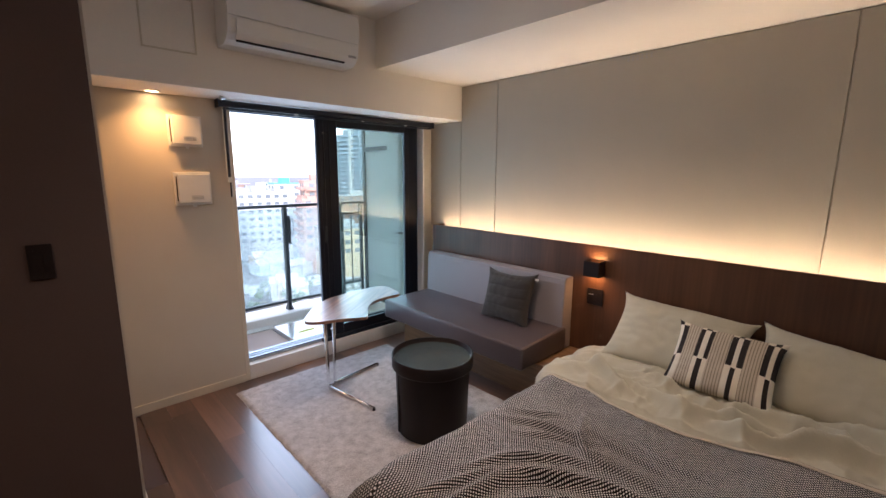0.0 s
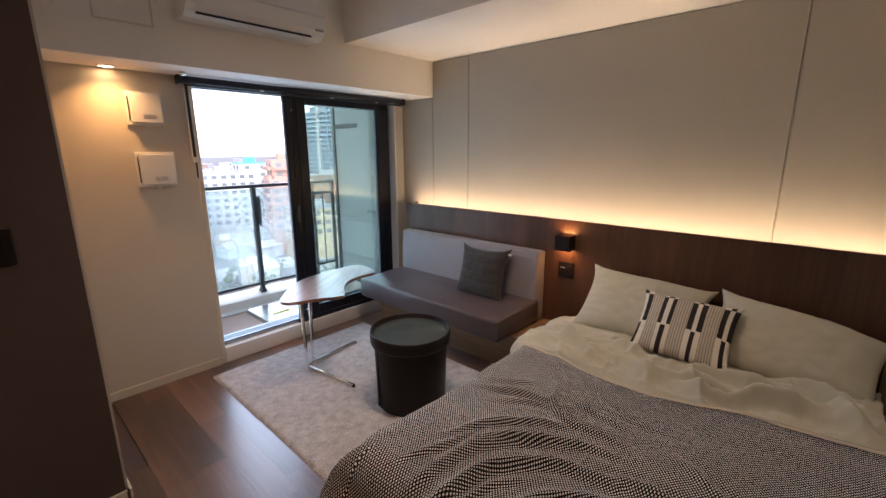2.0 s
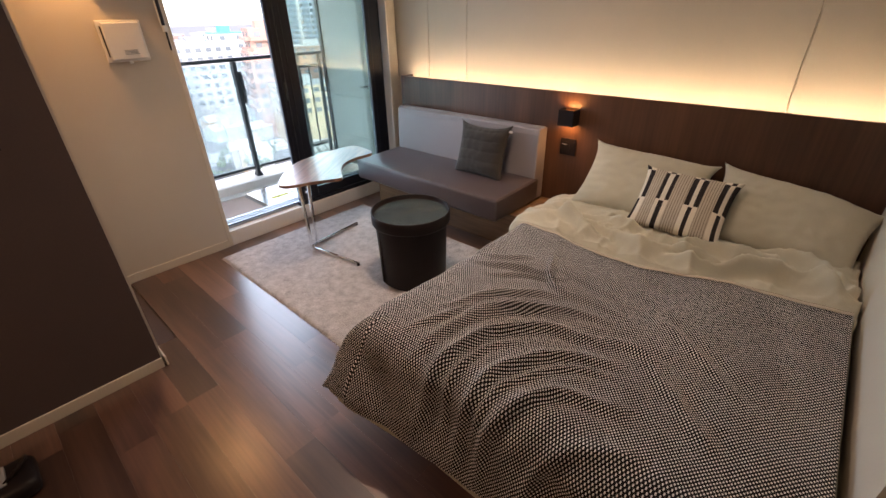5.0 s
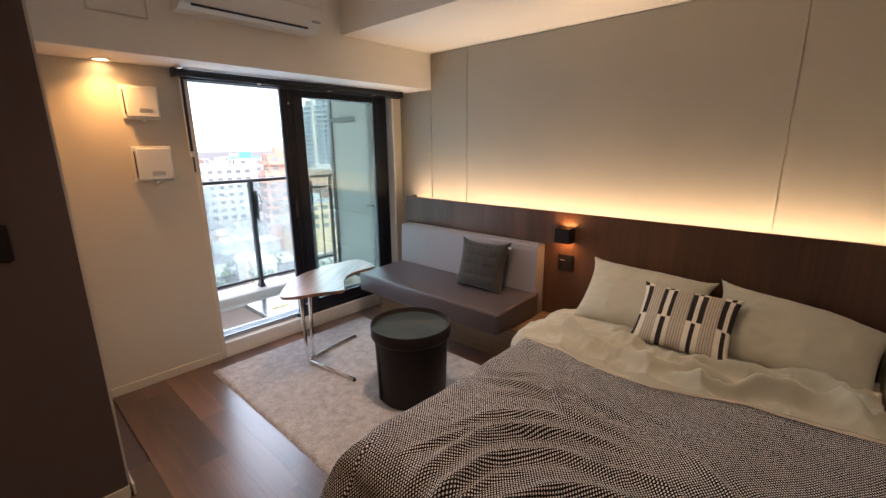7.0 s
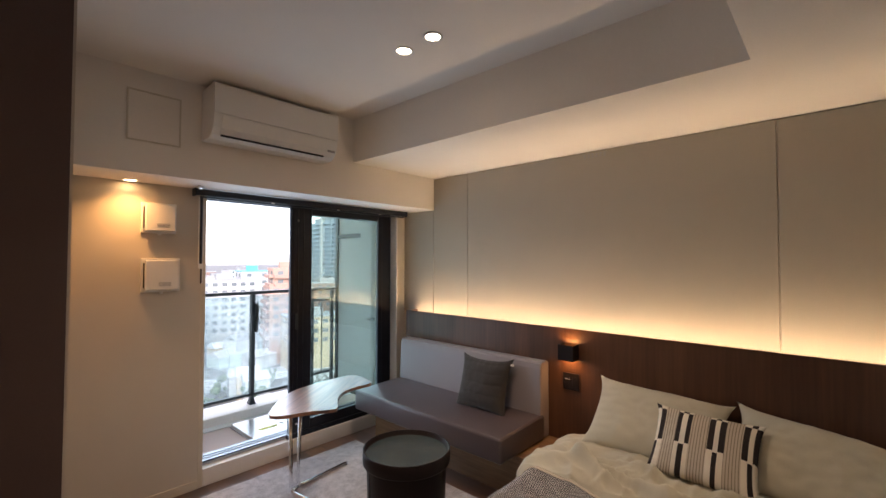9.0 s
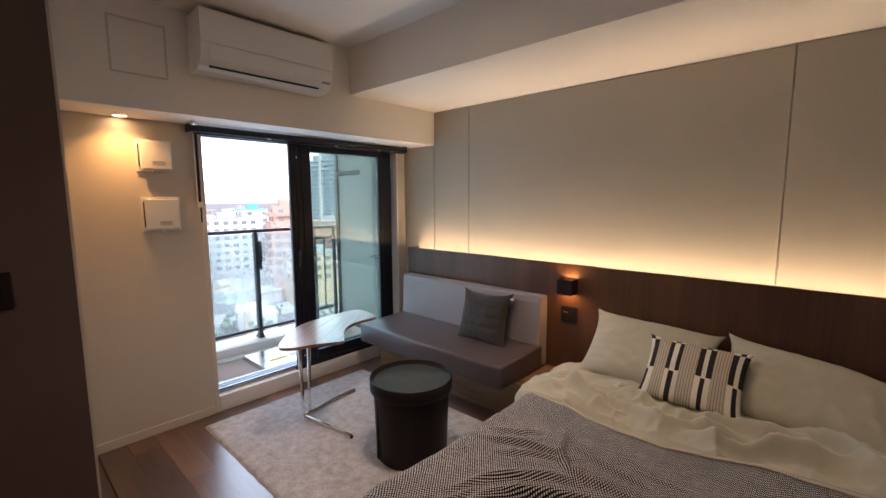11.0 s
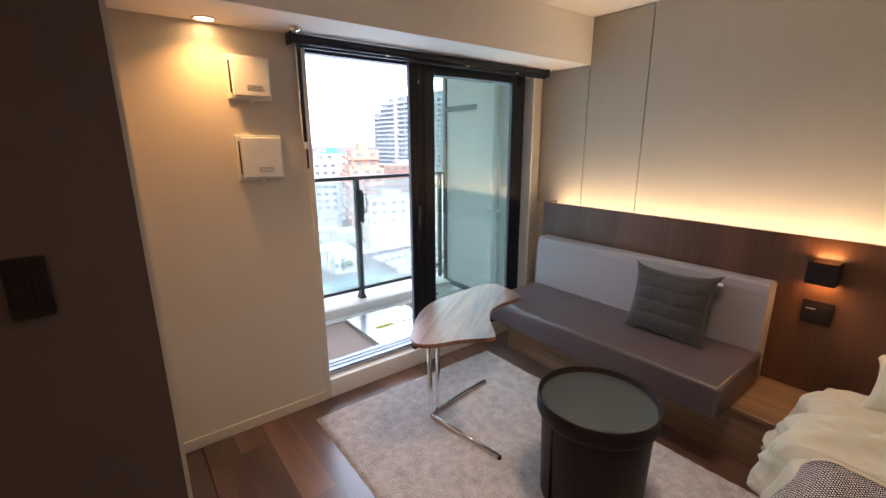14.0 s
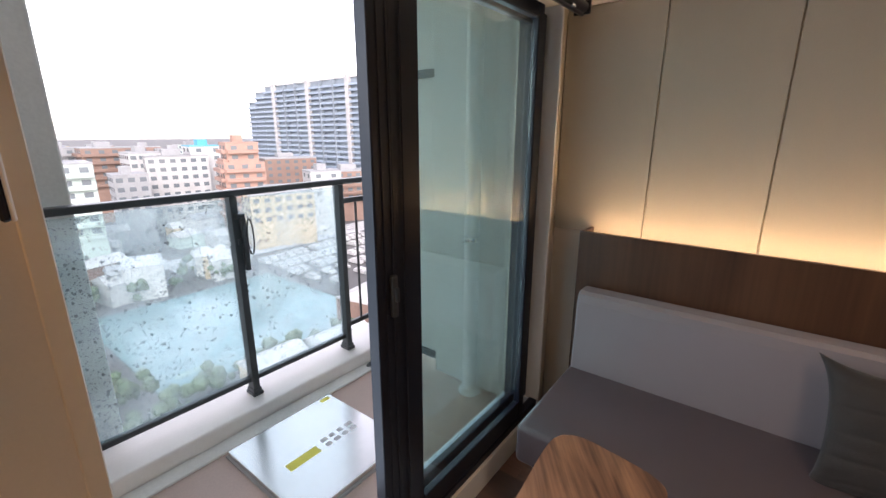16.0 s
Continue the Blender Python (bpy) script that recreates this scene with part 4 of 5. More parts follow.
# creases of the blanket: height, half width, and the way each one runs over the bed
CREASES = [
    (0.027, 0.023, ((1.16, 0.36), (1.12, 0.57), (0.95, 0.72), (0.72, 0.77), (0.56, 0.76))),
    (0.023, 0.021, ((1.10, 0.30), (1.00, 0.49), (0.84, 0.58), (0.68, 0.60), (0.50, 0.59))),
    (0.022, 0.022, ((0.93, 0.20), (0.84, 0.40), (0.68, 0.49), (0.50, 0.50))),
    (0.022, 0.023, ((1.26, 0.54), (1.14, 0.74), (0.96, 0.84), (0.72, 0.87))),
    (0.020, 0.018, ((1.52, 0.68), (1.42, 0.93), (1.35, 1.08))),
    (0.018, 0.017, ((1.34, 0.62), (1.26, 0.78), (1.14, 0.88), (0.98, 0.95))),
    (0.028, 0.018, ((1.70, 0.82), (1.48, 0.74), (1.38, 0.66), (1.37, 0.55), (1.38, 0.40))),
    (0.020, 0.019, ((1.62, 0.78), (1.55, 0.62), (1.50, 0.42))),
    (0.016, 0.023, ((1.44, 0.28), (1.33, 0.11), (1.20, -0.05))),
    (0.016, 0.023, ((1.24, 0.28), (1.07, 0.10), (0.96, -0.02))),
    (0.016, 0.021, ((1.14, 0.46), (1.21, 0.31), (1.18, 0.16), (1.08, 0.08))),
    (0.015, 0.019, ((0.80, 0.12), (0.70, 0.30), (0.52, 0.36))),
    (0.014, 0.015, ((1.05, 0.88), (0.90, 0.92), (0.78, 0.98))),
    (0.015, 0.015, ((1.22, 0.64), (1.10, 0.80), (0.98, 0.86))),
    (0.014, 0.014, ((0.98, 0.62), (0.86, 0.68), (0.70, 0.69), (0.58, 0.67))),
    (0.015, 0.015, ((1.30, 0.40), (1.26, 0.58), (1.16, 0.70))),
    (0.014, 0.014, ((0.90, 0.48), (0.76, 0.54), (0.60, 0.545))),
    (0.014, 0.015, ((1.45, 0.62), (1.42, 0.78), (1.30, 0.96))),
    (0.012, 0.015, ((1.05, 0.28), (0.97, 0.42), (0.86, 0.50))),
    (0.014, 0.018, ((1.60, 0.90), (1.50, 0.98), (1.46, 1.08))),
    (0.012, 0.018, ((1.68, 0.60), (1.62, 0.48), (1.60, 0.30))),
]


def spline(key, n=5):
    """A smooth line through the given points."""
    pts = [Vector(p) for p in key]
    pts = [pts[0] * 2 - pts[1], *pts, pts[-1] * 2 - pts[-2]]
    out = []
    for p0, p1, p2, p3 in zip(pts, pts[1:], pts[2:], pts[3:]):
        out += [0.5 * (2 * p1 + (p2 - p0) * u + (2 * p0 - 5 * p1 + 4 * p2 - p3) * u * u + (3 * p1 - p0 - 3 * p2 + p3) * u ** 3) for u in [k / n for k in range(n)]]
    return out + [pts[-2]]


def crease_lines():
    made = []
    for h, w, key in CREASES:
        line = spline(key)
        ends = [0.0]
        for p, q in zip(line, line[1:]):
            ends.append(ends[-1] + (q - p).length)
        box2 = (min(p.x for p in line) - 4 * w, max(p.x for p in line) + 4 * w, min(p.y for p in line) - 4 * w, max(p.y for p in line) + 4 * w)
        made.append((h, w, line, ends, box2))
    return made


LINES = crease_lines()


def crease_height(x, y):
    """Height of the creases: a crest with a shallow hollow on its inner side, fading towards both ends."""
    total = 0.0
    for h, w, line, ends, bb in LINES:
        if not (bb[0] < x < bb[1] and bb[2] < y < bb[3]):
            continue
        best = None
        for i in range(len(line) - 1):
            px, py, qx, qy = line[i].x, line[i].y, line[i + 1].x, line[i + 1].y
            dx, dy = qx - px, qy - py
            L2 = dx * dx + dy * dy
            t = max(0.0, min(1.0, ((x - px) * dx + (y - py) * dy) / L2))
            ex, ey = x - px - dx * t, y - py - dy * t
            e2 = ex * ex + ey * ey
            if best is None or e2 < best[0]:
                side = 1 if dx * ey - dy * ex > 0 else -1
                best = (e2, side, ends[i] + t * math.sqrt(L2))
        o = best[1] * math.sqrt(best[0])
        along = best[2] / ends[-1]
        fade = math.sin(math.pi * min(1.0, max(0.0, 0.06 + 0.88 * along))) ** 0.7
        total += h * fade * (ridge(o, w) - 0.45 * ridge(o - 1.7 * w, 1.1 * w))
    return total


def blanket_relief(x, y, out):
    wx = x + 0.014 * fold(x, y, 7, 61)
    wy = y + 0.014 * fold(x, y, 7, 67)
    n = 0.014 * fold(x, y, 2.2, 5) + 0.007 * fold(x * 0.7 + y * 0.6, y - x * 0.7, 5.0, 9) + 0.0035 * fold(x, y, 15, 12)
    n += crease_height(wx, wy)
    if out > 0:
        k = min(1, out / 0.15)
        n += 0.014 * k * math.sin((x * 1.1 - y * 1.1) * 15 + 3 * fold(x, y, 2, 1)) * (0.6 + 0.4 * fold(x, y, 4, 2))
    return n + 0.024


def blanket_end(y):
    """How far the upper edge of the blanket is drawn back towards the foot."""
    return float(np.interp(y, (-0.3, -0.08, 0.12, 0.32, 0.46, 0.64, 0.80, 0.92, 1.1, 1.4), (0.0, -0.015, -0.05, -0.11, -0.165, -0.18, -0.15, -0.10, -0.095, -0.10))) + 0.005 * math.sin(y * 13)


BLF = drape_point(BX0, 1.96, BY0 + 0.03, BY1 - 0.0, BT + 0.055, 0.09, 0.33, 0.30, 250, 290, blanket_relief, blanket_end, flare=0.28)[0]
bl = part("blanket", drape(BX0, 1.96, BY0 + 0.03, BY1 - 0.0, BT + 0.055, 0.09, 0.33, 0.30, 250, 290, blanket_relief, blanket_end, flare=0.28), M["weave"], smooth=True)
hem = part("hem", grid_mesh(4, 290, lambda u, v: BLF(1.0 - 0.018 * u, v) + Vector((0, 0, 0.005 + 0.003 * math.sin(u * math.pi))), uvf=lambda u, v: (u * 0.02 + 0.005, v * 1.7)), M["stripe_cloth"], bl, "pale stitched hem", smooth=True)
sd = bl.modifiers.new("thickness", "SOLIDIFY")
sd.thickness, sd.offset = 0.010, -1
tagged(bl, "black and white dotted woven blanket rumpled over the bed", "blanket")


def duvet_relief(x, y, out):
    n = 0.018 * fold(x, y, 3.0, 15) + 0.012 * fold(x, y, 8, 19) + 0.006 * fold(x, y, 18, 23)
    n += line_fold(x, y, 2.05, 1.05, 2.10, -0.2, 0.035, 0.022, 0.10, 1.0)
    n += line_fold(x, y, 2.22, 0.98, 2.28, 0.15, 0.025, 0.018, 0.08, 4.0)
    n += line_fold(x, y, 2.30, 0.20, 2.12, -0.28, 0.030, 0.030, 0.08, 7.0)
    n += line_fold(x, y, 2.42, 0.05, 2.25, -0.30, 0.028, 0.030, 0.05, 9.0)
    n += line_fold(x, y, 2.00, 0.40, 2.20, -0.28, 0.026, 0.022, 0.06, 12.0)
    n += line_fold(x, y, 2.18, 1.10, 1.98, 0.75, 0.026, 0.020, 0.06, 14.0)
    if out > 0:
        n += 0.02 * min(1, out / 0.1) * math.sin(x * 26 + 2 * fold(x, y, 3, 4))
    rd = 0.0
    for sc, am, sd in ((3.2, 0.030, 31), (6.0, 0.020, 37), (11.0, 0.009, 41)):
        w = fold(x, y, 1.7, sd) * 1.2
        rd += am * (1 - abs(fold(x * 0.75 + w * 0.2, y + w * 0.1, sc, sd + 2))) ** 7
    return 1.4 * n + 0.8 * rd + 0.006 * (1 - abs(fold(x + 0.3 * y, y, 9.0, 47))) ** 9 + 0.003 * (1 - abs(fold(x, y + 0.4 * x, 19.0, 53))) ** 6 - 0.012 + 0.02 * ridge(x - 2.03, 0.12) - 0.004


dv = part("duvet", drape(BX0 + 0.03, 2.62, BY0 + 0.01, BY1 - 0.005, BT + 0.028, 0.07, 0.385, 0.30, 240, 190, lambda x, y, o: duvet_relief(x, y, o) if x > 1.93 else 0.3 * min(0.0, duvet_relief(x, y, 0)) - 0.012, None, flare=0.34, bulge=lambda x: 0.15 * max(0.0, min(1.0, (x - 1.65) / 0.45))), M["linen"], smooth=True)
sd = dv.modifiers.new("thickness", "SOLIDIFY")
sd.thickness, sd.offset = 0.012, -1
tagged(dv, "rumpled sage linen duvet folded back on the bed", "duvet")


def pillow(at, xd, yd, seed, label, droop=0.03):
    p = part("pillow", pillow_bm(0.70, 0.45, 0.18, droop=droop, seed=seed, wr=0.011, n=56, pinch=0.05, ears=0.032), M["linen"], smooth=True)
    place(p, plane_pose(at, xd, yd))
    tagged(p, label, "pillow")
    p["group"] = "pillows on the bed"
    return p


pillow((2.62, 0.785, 0.640), (0.05, -1.0, -0.04), (0.76, 0, 0.70), 2.0, "sage linen pillow leaning on the wooden headboard beside the wall lamp")
pillow((2.63, 0.045, 0.606), (-0.02, -1.0, -0.09), (0.78, 0, 0.66), 6.0, "sage linen pillow leaning on the headboard beside the side wall", 0.09)


under_pillow = pillow((2.66, 0.80, 0.53), (0.02, -1.0, 0.0), (0.97, 0, 0.24), 11.0, "cream pillow lying flat under the linen pillow, one corner showing", 0.0)
under_pillow.data = under_pillow.data.copy()
under_pillow.data.materials[0] = M["under"]


def striped_cushion():
    c = empty("striped_cushion", label="cream cushion with black checked stripes in front of the pillows", category="cushion")
    W, H, T = 0.475, 0.375, 0.13
    S, B, G = 0, 1, 2
    bm = pillow_bm(W, H, T, n=91, seed=8.0, wr=0.005, pinch=0.05, ears=0.015)
    uvl = bm.loops.layers.uv.active
    for f in bm.faces:
        u = sum(lp[uvl].uv.x for lp in f.loops) / len(f.loops)
        v = sum(lp[uvl].uv.y for lp in f.loops) / len(f.loops)
        mi = S
        for c0 in (0.02, 0.30, 0.62, 0.93):
            k = (u - (c0 - 0.07)) / 0.05
            if 0 <= k < 3:
                col = int(k)
                top = 0.93 > v > 0.43
                cap = v >= 0.93
                low = v <= 0.41
                black = (top and col in (0, 2)) or ((cap or low) and col == 1)
                mi = B if black else G
        f.material_index = mi
    part("cover", bm, [M["stripe_cloth"], M["black_cloth"], M["white_cloth"]], c, smooth=True)
    return c


place(striped_cushion(), plane_pose((2.455, 0.50, 0.635), (0.04, -1.0, -0.02), (0.72, 0, 0.68)))

# ---- balcony ----
setting("balcony_floor", box((-1.5, YN + 0.24, -0.30), (3.2, 4.655, -0.10)), M["balcony"], "pinkish-grey sheeted balcony floor")
bm = bmesh.new()
add_box(bm, (-1.5, 4.655, -0.30), (3.2, 5.02, 0.0), 0.012)
setting("balcony_kerb", bm, M["sill"], "white kerb under the balcony rail")
bm = bmesh.new()
add_box(bm, (-1.5, 4.55, -0.0995), (3.2, 4.650, -0.085), 0.003, 1)
setting("balcony_gutter", bm, M["concrete"], "pale gutter strip along the kerb")
setting("balcony_wall_inner", box((X0, YN + 0.19, -0.10), (X1, YN + 0.22, 0.115)), M["concrete"], "painted base under the door")
setting("balcony_ceiling", box((-1.5, YN + 0.24, 2.50), (3.2, 5.0, 2.7)), M["concrete"], "painted slab above the balcony")
setting("balcony_column", box((3.04, YN + 0.24, -0.10), (3.9, 4.20, 2.5), 0.006), M["concrete"], "pale painted column at the balcony end")
setting("outer_column", box((0.30, 5.03, -40.0), (1.40, 5.9, 2.25), 0.01), M["concrete"], "pale grey outer pillar beside the balcony")
setting("outer_column_top", box((0.30, 5.03, 2.26), (1.34, 5.9, 12), 0.01), M["concrete"], "pale grey outer pillar beside the balcony")
# unseen mass added over the flat so that direct sun stays out
setting("upper_storeys", box((-6, -4, 2.96), (9, 4.9, 14)), M["concrete"], "unseen mass added above the flat to block the sun")
setting("balcony_end_wall", box((-1.6, YN + 0.24, -0.3), (-1.5, 5.0, 2.5)), M["concrete"], "painted balcony end")


def partition():
    p = empty("balcony_partition", (3.10, 4.5, -0.10), label="pale board partition in a dark metal frame at the balcony end", category="partition")
    part("board", box((0, -0.28, 0.10), (0.012, 0.24, 2.55)), M["concrete"], p)
    part("post", box((-0.02, 0.24, 0.0), (0.04, 0.29, 2.6), 0.003), M["rail"], p)
    part("top_rail", box((-0.025, -0.30, 1.98), (-0.001, 0.24, 2.03), 0.002), M["rail"], p)
    part("bottom_rail", box((-0.025, -0.30, 0.06), (-0.001, 0.24, 0.11), 0.002), M["rail"], p)


partition()


def balcony_rail():
    r = empty("balcony_rail", (2.0, 4.82, 0.0), label="dark grey metal balcony rail with rain-marked glass", category="railing")
    part("handrail", box((-2.9, -0.035, 1.215), (1.12, 0.030, 1.250), 0.006), M["rail"], r)
    part("bottom_rail", box((-2.9, -0.020, 0.085), (0.75, 0.020, 0.115), 0.004), M["rail"], r)
    xs = [-2.10, -1.04, 0.02, 0.75]
    for x in xs:
        bm = bmesh.new()
        add_box(bm, (x - 0.02, -0.045, 0.03), (x + 0.02, 0.02, 1.215), 0.003)
        po = part("post", bm, M["rail"], r)
        bm = bmesh.new()
        add_box(bm, (x - 0.032, -0.058, 0.0), (x + 0.032, 0.034, 0.022), 0.004)
        add_box(bm, (x - 0.026, -0.051, 0.022), (x + 0.026, 0.027, 0.045), 0.004)
        part("post_foot", bm, M["rail"], r)
    for a, b in zip(xs, xs[1:]):
        g = part("glass_pane", box((a + 0.02, 0.0, 0.115), (b - 0.02, 0.008, 1.20)), M["wet"], r, "milky glass covered with dried rain drops")
        g.visible_shadow = False
    for z in (0.16, 1.08):
        part("side_bar", box((0.77, -0.012, z), (1.06, 0.012, z + 0.035), 0.003), M["rail"], r)
    part("side_post", box((1.03, -0.025, 0.03), (1.065, 0.012, 1.215), 0.003), M["rail"], r)
    part("side_upright", box((0.90, -0.008, 0.19), (0.912, 0.008, 1.08), 0.002), M["rail"], r)
    h = bpy.data.objects.new("laundry_bracket", None)
    scene.collection.objects.link(h)
    h.parent = r
    h.location = (0.045, -0.06, 0.97)
    part("arm", box((-0.011, -0.02, -0.17), (0.013, 0.01, 0.13), 0.004), M["rail"], h)
    loop = [(0.012, -0.018 - 0.012 * math.sin(a), 0.01 + 0.115 * math.cos(a)) for a in [k * 2 * math.pi / 20 for k in range(21)]]
    ring = [(0.028 + 0.018 * math.cos(a), -0.022, 0.02 + 0.10 * math.sin(a)) for a in [k * 2 * math.pi / 24 for k in range(25)]]
    part("loop", tube(ring, 0.0045, 8), M["rail"], h, smooth=True)
    for z in (0.12, -0.02):
        part("clamp", box((-0.03, 0.0, z), (0.02, 0.025, z + 0.03), 0.003), M["rail"], h)


balcony_rail()


def hatch_lid():
    h = empty("escape_hatch", (2.02, 4.19, -0.10), label="brushed steel escape hatch lid with a yellow label", category="hatch")
    part("rim", box((-0.335, -0.355, 0.0), (0.335, 0.335, 0.012), 0.003), M["grey_plastic"], h)
    part("lid", box((-0.325, -0.345, 0.012), (0.325, 0.325, 0.040), 0.004), M["steel"], h)
    part("yellow_label", box((-0.20, -0.06, 0.0402), (-0.02, -0.005, 0.0412)), M["yellow"], h, "yellow label")
    bm = bmesh.new()
    rnd = random.Random(3)
    for i in range(2):
        for j in range(4):
            x = 0.02 + 0.055 * j
            y = -0.06 + 0.045 * i
            add_box(bm, (x, y, 0.0402), (x + rnd.uniform(0.03, 0.045), y + 0.028, 0.0410))
    part("printed_notes", bm, M["pale_ink"], h, "small grey printed notes")
    part("corner_mark", box((0.24, 0.28, 0.0402), (0.30, 0.31, 0.0412)), M["yellow"], h)


hatch_lid()
dr = empty("drain_grate", (2.80, 4.600, -0.085), label="oval dark floor drain grate", category="drain")
bm = lathe([(0, 0.006), (0.05, 0.006), (0.055, 0.001)], 20)
bm.transform(Matrix.Diagonal((1, 0.55, 1, 1)))
part("grate", bm, M["rail"], dr)


def drain_pipe():
    p = empty("drain_pipe", (2.975, 3.86, -0.10), label="pale green painted drain pipe on the column", category="pipe")
    part("pipe", lathe([(0.045, 0.0), (0.045, 2.6)], 28), M["concrete"], p, smooth=True)
    part("base_collar", lathe([(0, 0), (0.075, 0), (0.075, 0.008), (0.055, 0.02), (0.046, 0.03)], 28), M["concrete"], p, smooth=True)
    for z in (1.02, 2.45):
        bm = lathe([(0.045, z), (0.050, z + 0.002), (0.050, z + 0.028), (0.045, z + 0.03)], 28)
        add_box(bm, (-0.075, -0.012, z + 0.005), (-0.046, 0.012, z + 0.025), 0.002, 1)
        add_box(bm, (0.046, -0.01, z + 0.008), (0.08, 0.01, z + 0.022))
        part("clamp", bm, M["chrome"], p)


drain_pipe()

# ---- the town ----
GZ = -34.0


setting("ground", box((-2500, 6.2, GZ - 2), (2500, 3500, GZ)), M["asphalt"], "town ground")
pane_mesh = {}


def pane(w, h):
    k = (round(w, 1), round(h, 1))
    if k not in pane_mesh:
        bm = box((-w / 2, -0.06, 0), (w / 2, 0.0, h))
        me = bpy.data.meshes.new("window")
        bm.to_mesh(me)
        bm.free()
        me.materials.append(M["bl_pane"])
        pane_mesh[k] = me
    return pane_mesh[k]


def block(name, cx, cy, w, d, top, color, label, rot=0.0, bal=False, steps=(), bay=4.0, floors=None, roof="bl_grey", cat="building"):
    """A building: walls, roof edge, windows by storey, balconies; steps: storeys set back at the top."""
    h = top - GZ
    b = empty(name, (cx, cy, GZ), label=label, category=cat)
    b.rotation_euler = (0, 0, radians(rot))
    bm = bmesh.new()
    lv = [(w, d, 0, h - sum(s[0] for s in steps))]
    for dh, kw in steps:
        z = lv[-1][3]
        lv.append((w * kw, d * kw, z, z + dh))
    for ww, dd, z0, z1 in lv:
        add_box(bm, (-ww / 2, -dd / 2, z0), (ww / 2, dd / 2, z1))
    part("wall", bm, M[color], b)
    ww, dd, z0, z1 = lv[-1]
    bm = bmesh.new()
    add_box(bm, (-ww / 2 - 0.1, -dd / 2 - 0.1, z1), (ww / 2 + 0.1, dd / 2 + 0.1, z1 + 0.4))
    add_box(bm, (-ww * 0.2, -dd * 0.2, z1 + 0.4), (ww * 0.1, dd * 0.2, z1 + 2.6))
    part("roof", bm, M[roof], b)
    fh = 3.0
    for ww, dd, z0, z1 in lv:
        zz = z1 - fh
        cnt = 0
        while zz > z0 - 0.1 and cnt < (floors or 7):
            for face in (0, 1):
                L = ww if face == 0 else dd
                n = max(1, int(L / bay))
                for k in range(n):
                    o = new("window", pane(1.8 if bay < 5 else 2.6, 1.4))
                    t = (k + 0.5) / n * L - L / 2
                    if face == 0:
                        o.location = (t, -dd / 2, zz + 0.9)
                    else:
                        o.location = (-ww / 2, t, zz + 0.9)
                        o.rotation_euler = (0, 0, radians(-90))
                    o.parent = b
                if bal and face == 0:
                    part("balcony", box((-ww / 2 + 0.3, -dd / 2 - 1.3, zz - 0.1), (ww / 2 - 0.3, -dd / 2 - 0.07, zz + 1.0)), M[color], b)
                if bal and face == 1:
                    part("balcony", box((-ww / 2 - 1.2, -dd / 2 + 0.3, zz - 0.1), (-ww / 2 - 0.07, dd / 2 - 0.3, zz + 1.0)), M[color], b)
            zz -= fh
            cnt += 1
    return b


def at(az, dist):
    a = radians(az)
    return 1 + dist * math.sin(a), 2.5 + dist * math.cos(a)


def tower():
    """The long apartment slab with its stepped end."""
    x0, ya, yb = 165.0, 120.0, 300.0
    t = empty("apartment_tower", (x0, 190, GZ), label="tall blue-grey apartment slab with white balcony bands", category="building")
    top = 31.0
    segs = [(yb - 10, yb, top - 9), (yb - 22, yb - 10, top - 3), (ya, yb - 22, top)]
    bm = bmesh.new()
    for a, b, z in segs:
        add_box(bm, (0, a - 190, 0), (16, b - 190, z - GZ))
    part("wall", bm, M["bl_dark"], t)
    bm = bmesh.new()
    for a, b, z in segs:
        add_box(bm, (-0.5, a - 190, z - GZ), (16, b - 190, z - GZ + 0.8))
    part("roof", bm, M["bl_white"], t)
    z = 4.0
    while z < top - GZ - 1:
        for a, b, tp in segs:
            if z < tp - GZ - 2:
                part("balcony", box((-1.8, a - 190 + 0.3, z), (-0.01, b - 190 - 0.3, z + 1.15)), M["bl_tower"], t)
        z += 3.0
    y = yb - 34
    k = 0
    while y > ya:
        part("pier", box((-2.2, y - 190 - (1.4 if k % 3 == 0 else 0.5), 0), (-0.02, y - 190 + (1.4 if k % 3 == 0 else 0.5), top - GZ + (1.5 if k % 3 == 0 else 0))), M["bl_white"] if k % 3 == 0 else M["bl_dark"], t)
        y -= 12
        k += 1


M["bl_tower"] = mat("bl_tower", (0.19, 0.24, 0.30), 0.6, vary=0.1, scale=0.3, bump=0.0)
tower()
x, y = at(27.2, 162)
block("orange_block", x, y, 12.5, 12.5, -1.4, "bl_orange", "stepped orange-brown apartment block with pale balcony bands", -15, True, ((3, 0.78), (3, 0.8)), 3.5, 6, "bl_orange")
x, y = at(23.5, 202)
block("blue_top_block", x, y, 12.2, 12.2, -3.2, "bl_white", "white office block with a bright blue roof sign", -10, False, (), 4.5, 6, "bl_blue")
x, y = at(20.5, 196)
block("white_block", x, y, 20.2, 16.2, -6.6, "bl_white", "white apartment block with small windows", -12, False, (), 3.2, 7)
x, y = at(17.5, 202)
block("white_block", x, y, 10.8, 16.2, -5.4, "bl_white", "white narrow apartment block with dark windows", -6, False, (), 2.7, 7)
x, y = at(14.5, 230)
block("brown_block", x, y, 17.6, 13.5, -4.1, "bl_brown", "brown apartment block with balconies", -5, True, (), 4, 5)
x, y = at(10.5, 243)
block("grey_block", x, y, 27.0, 13.5, -4.3, "bl_grey", "long grey apartment block", 0, True, (), 3.6, 5)
x, y = at(10.0, 142)
block("mint_block", x, y, 14.5, 14.0, -5.5, "bl_mint", "pale mint apartment block with balconies", -6, True, (), 3.4, 6)
x, y = at(16.0, 176)
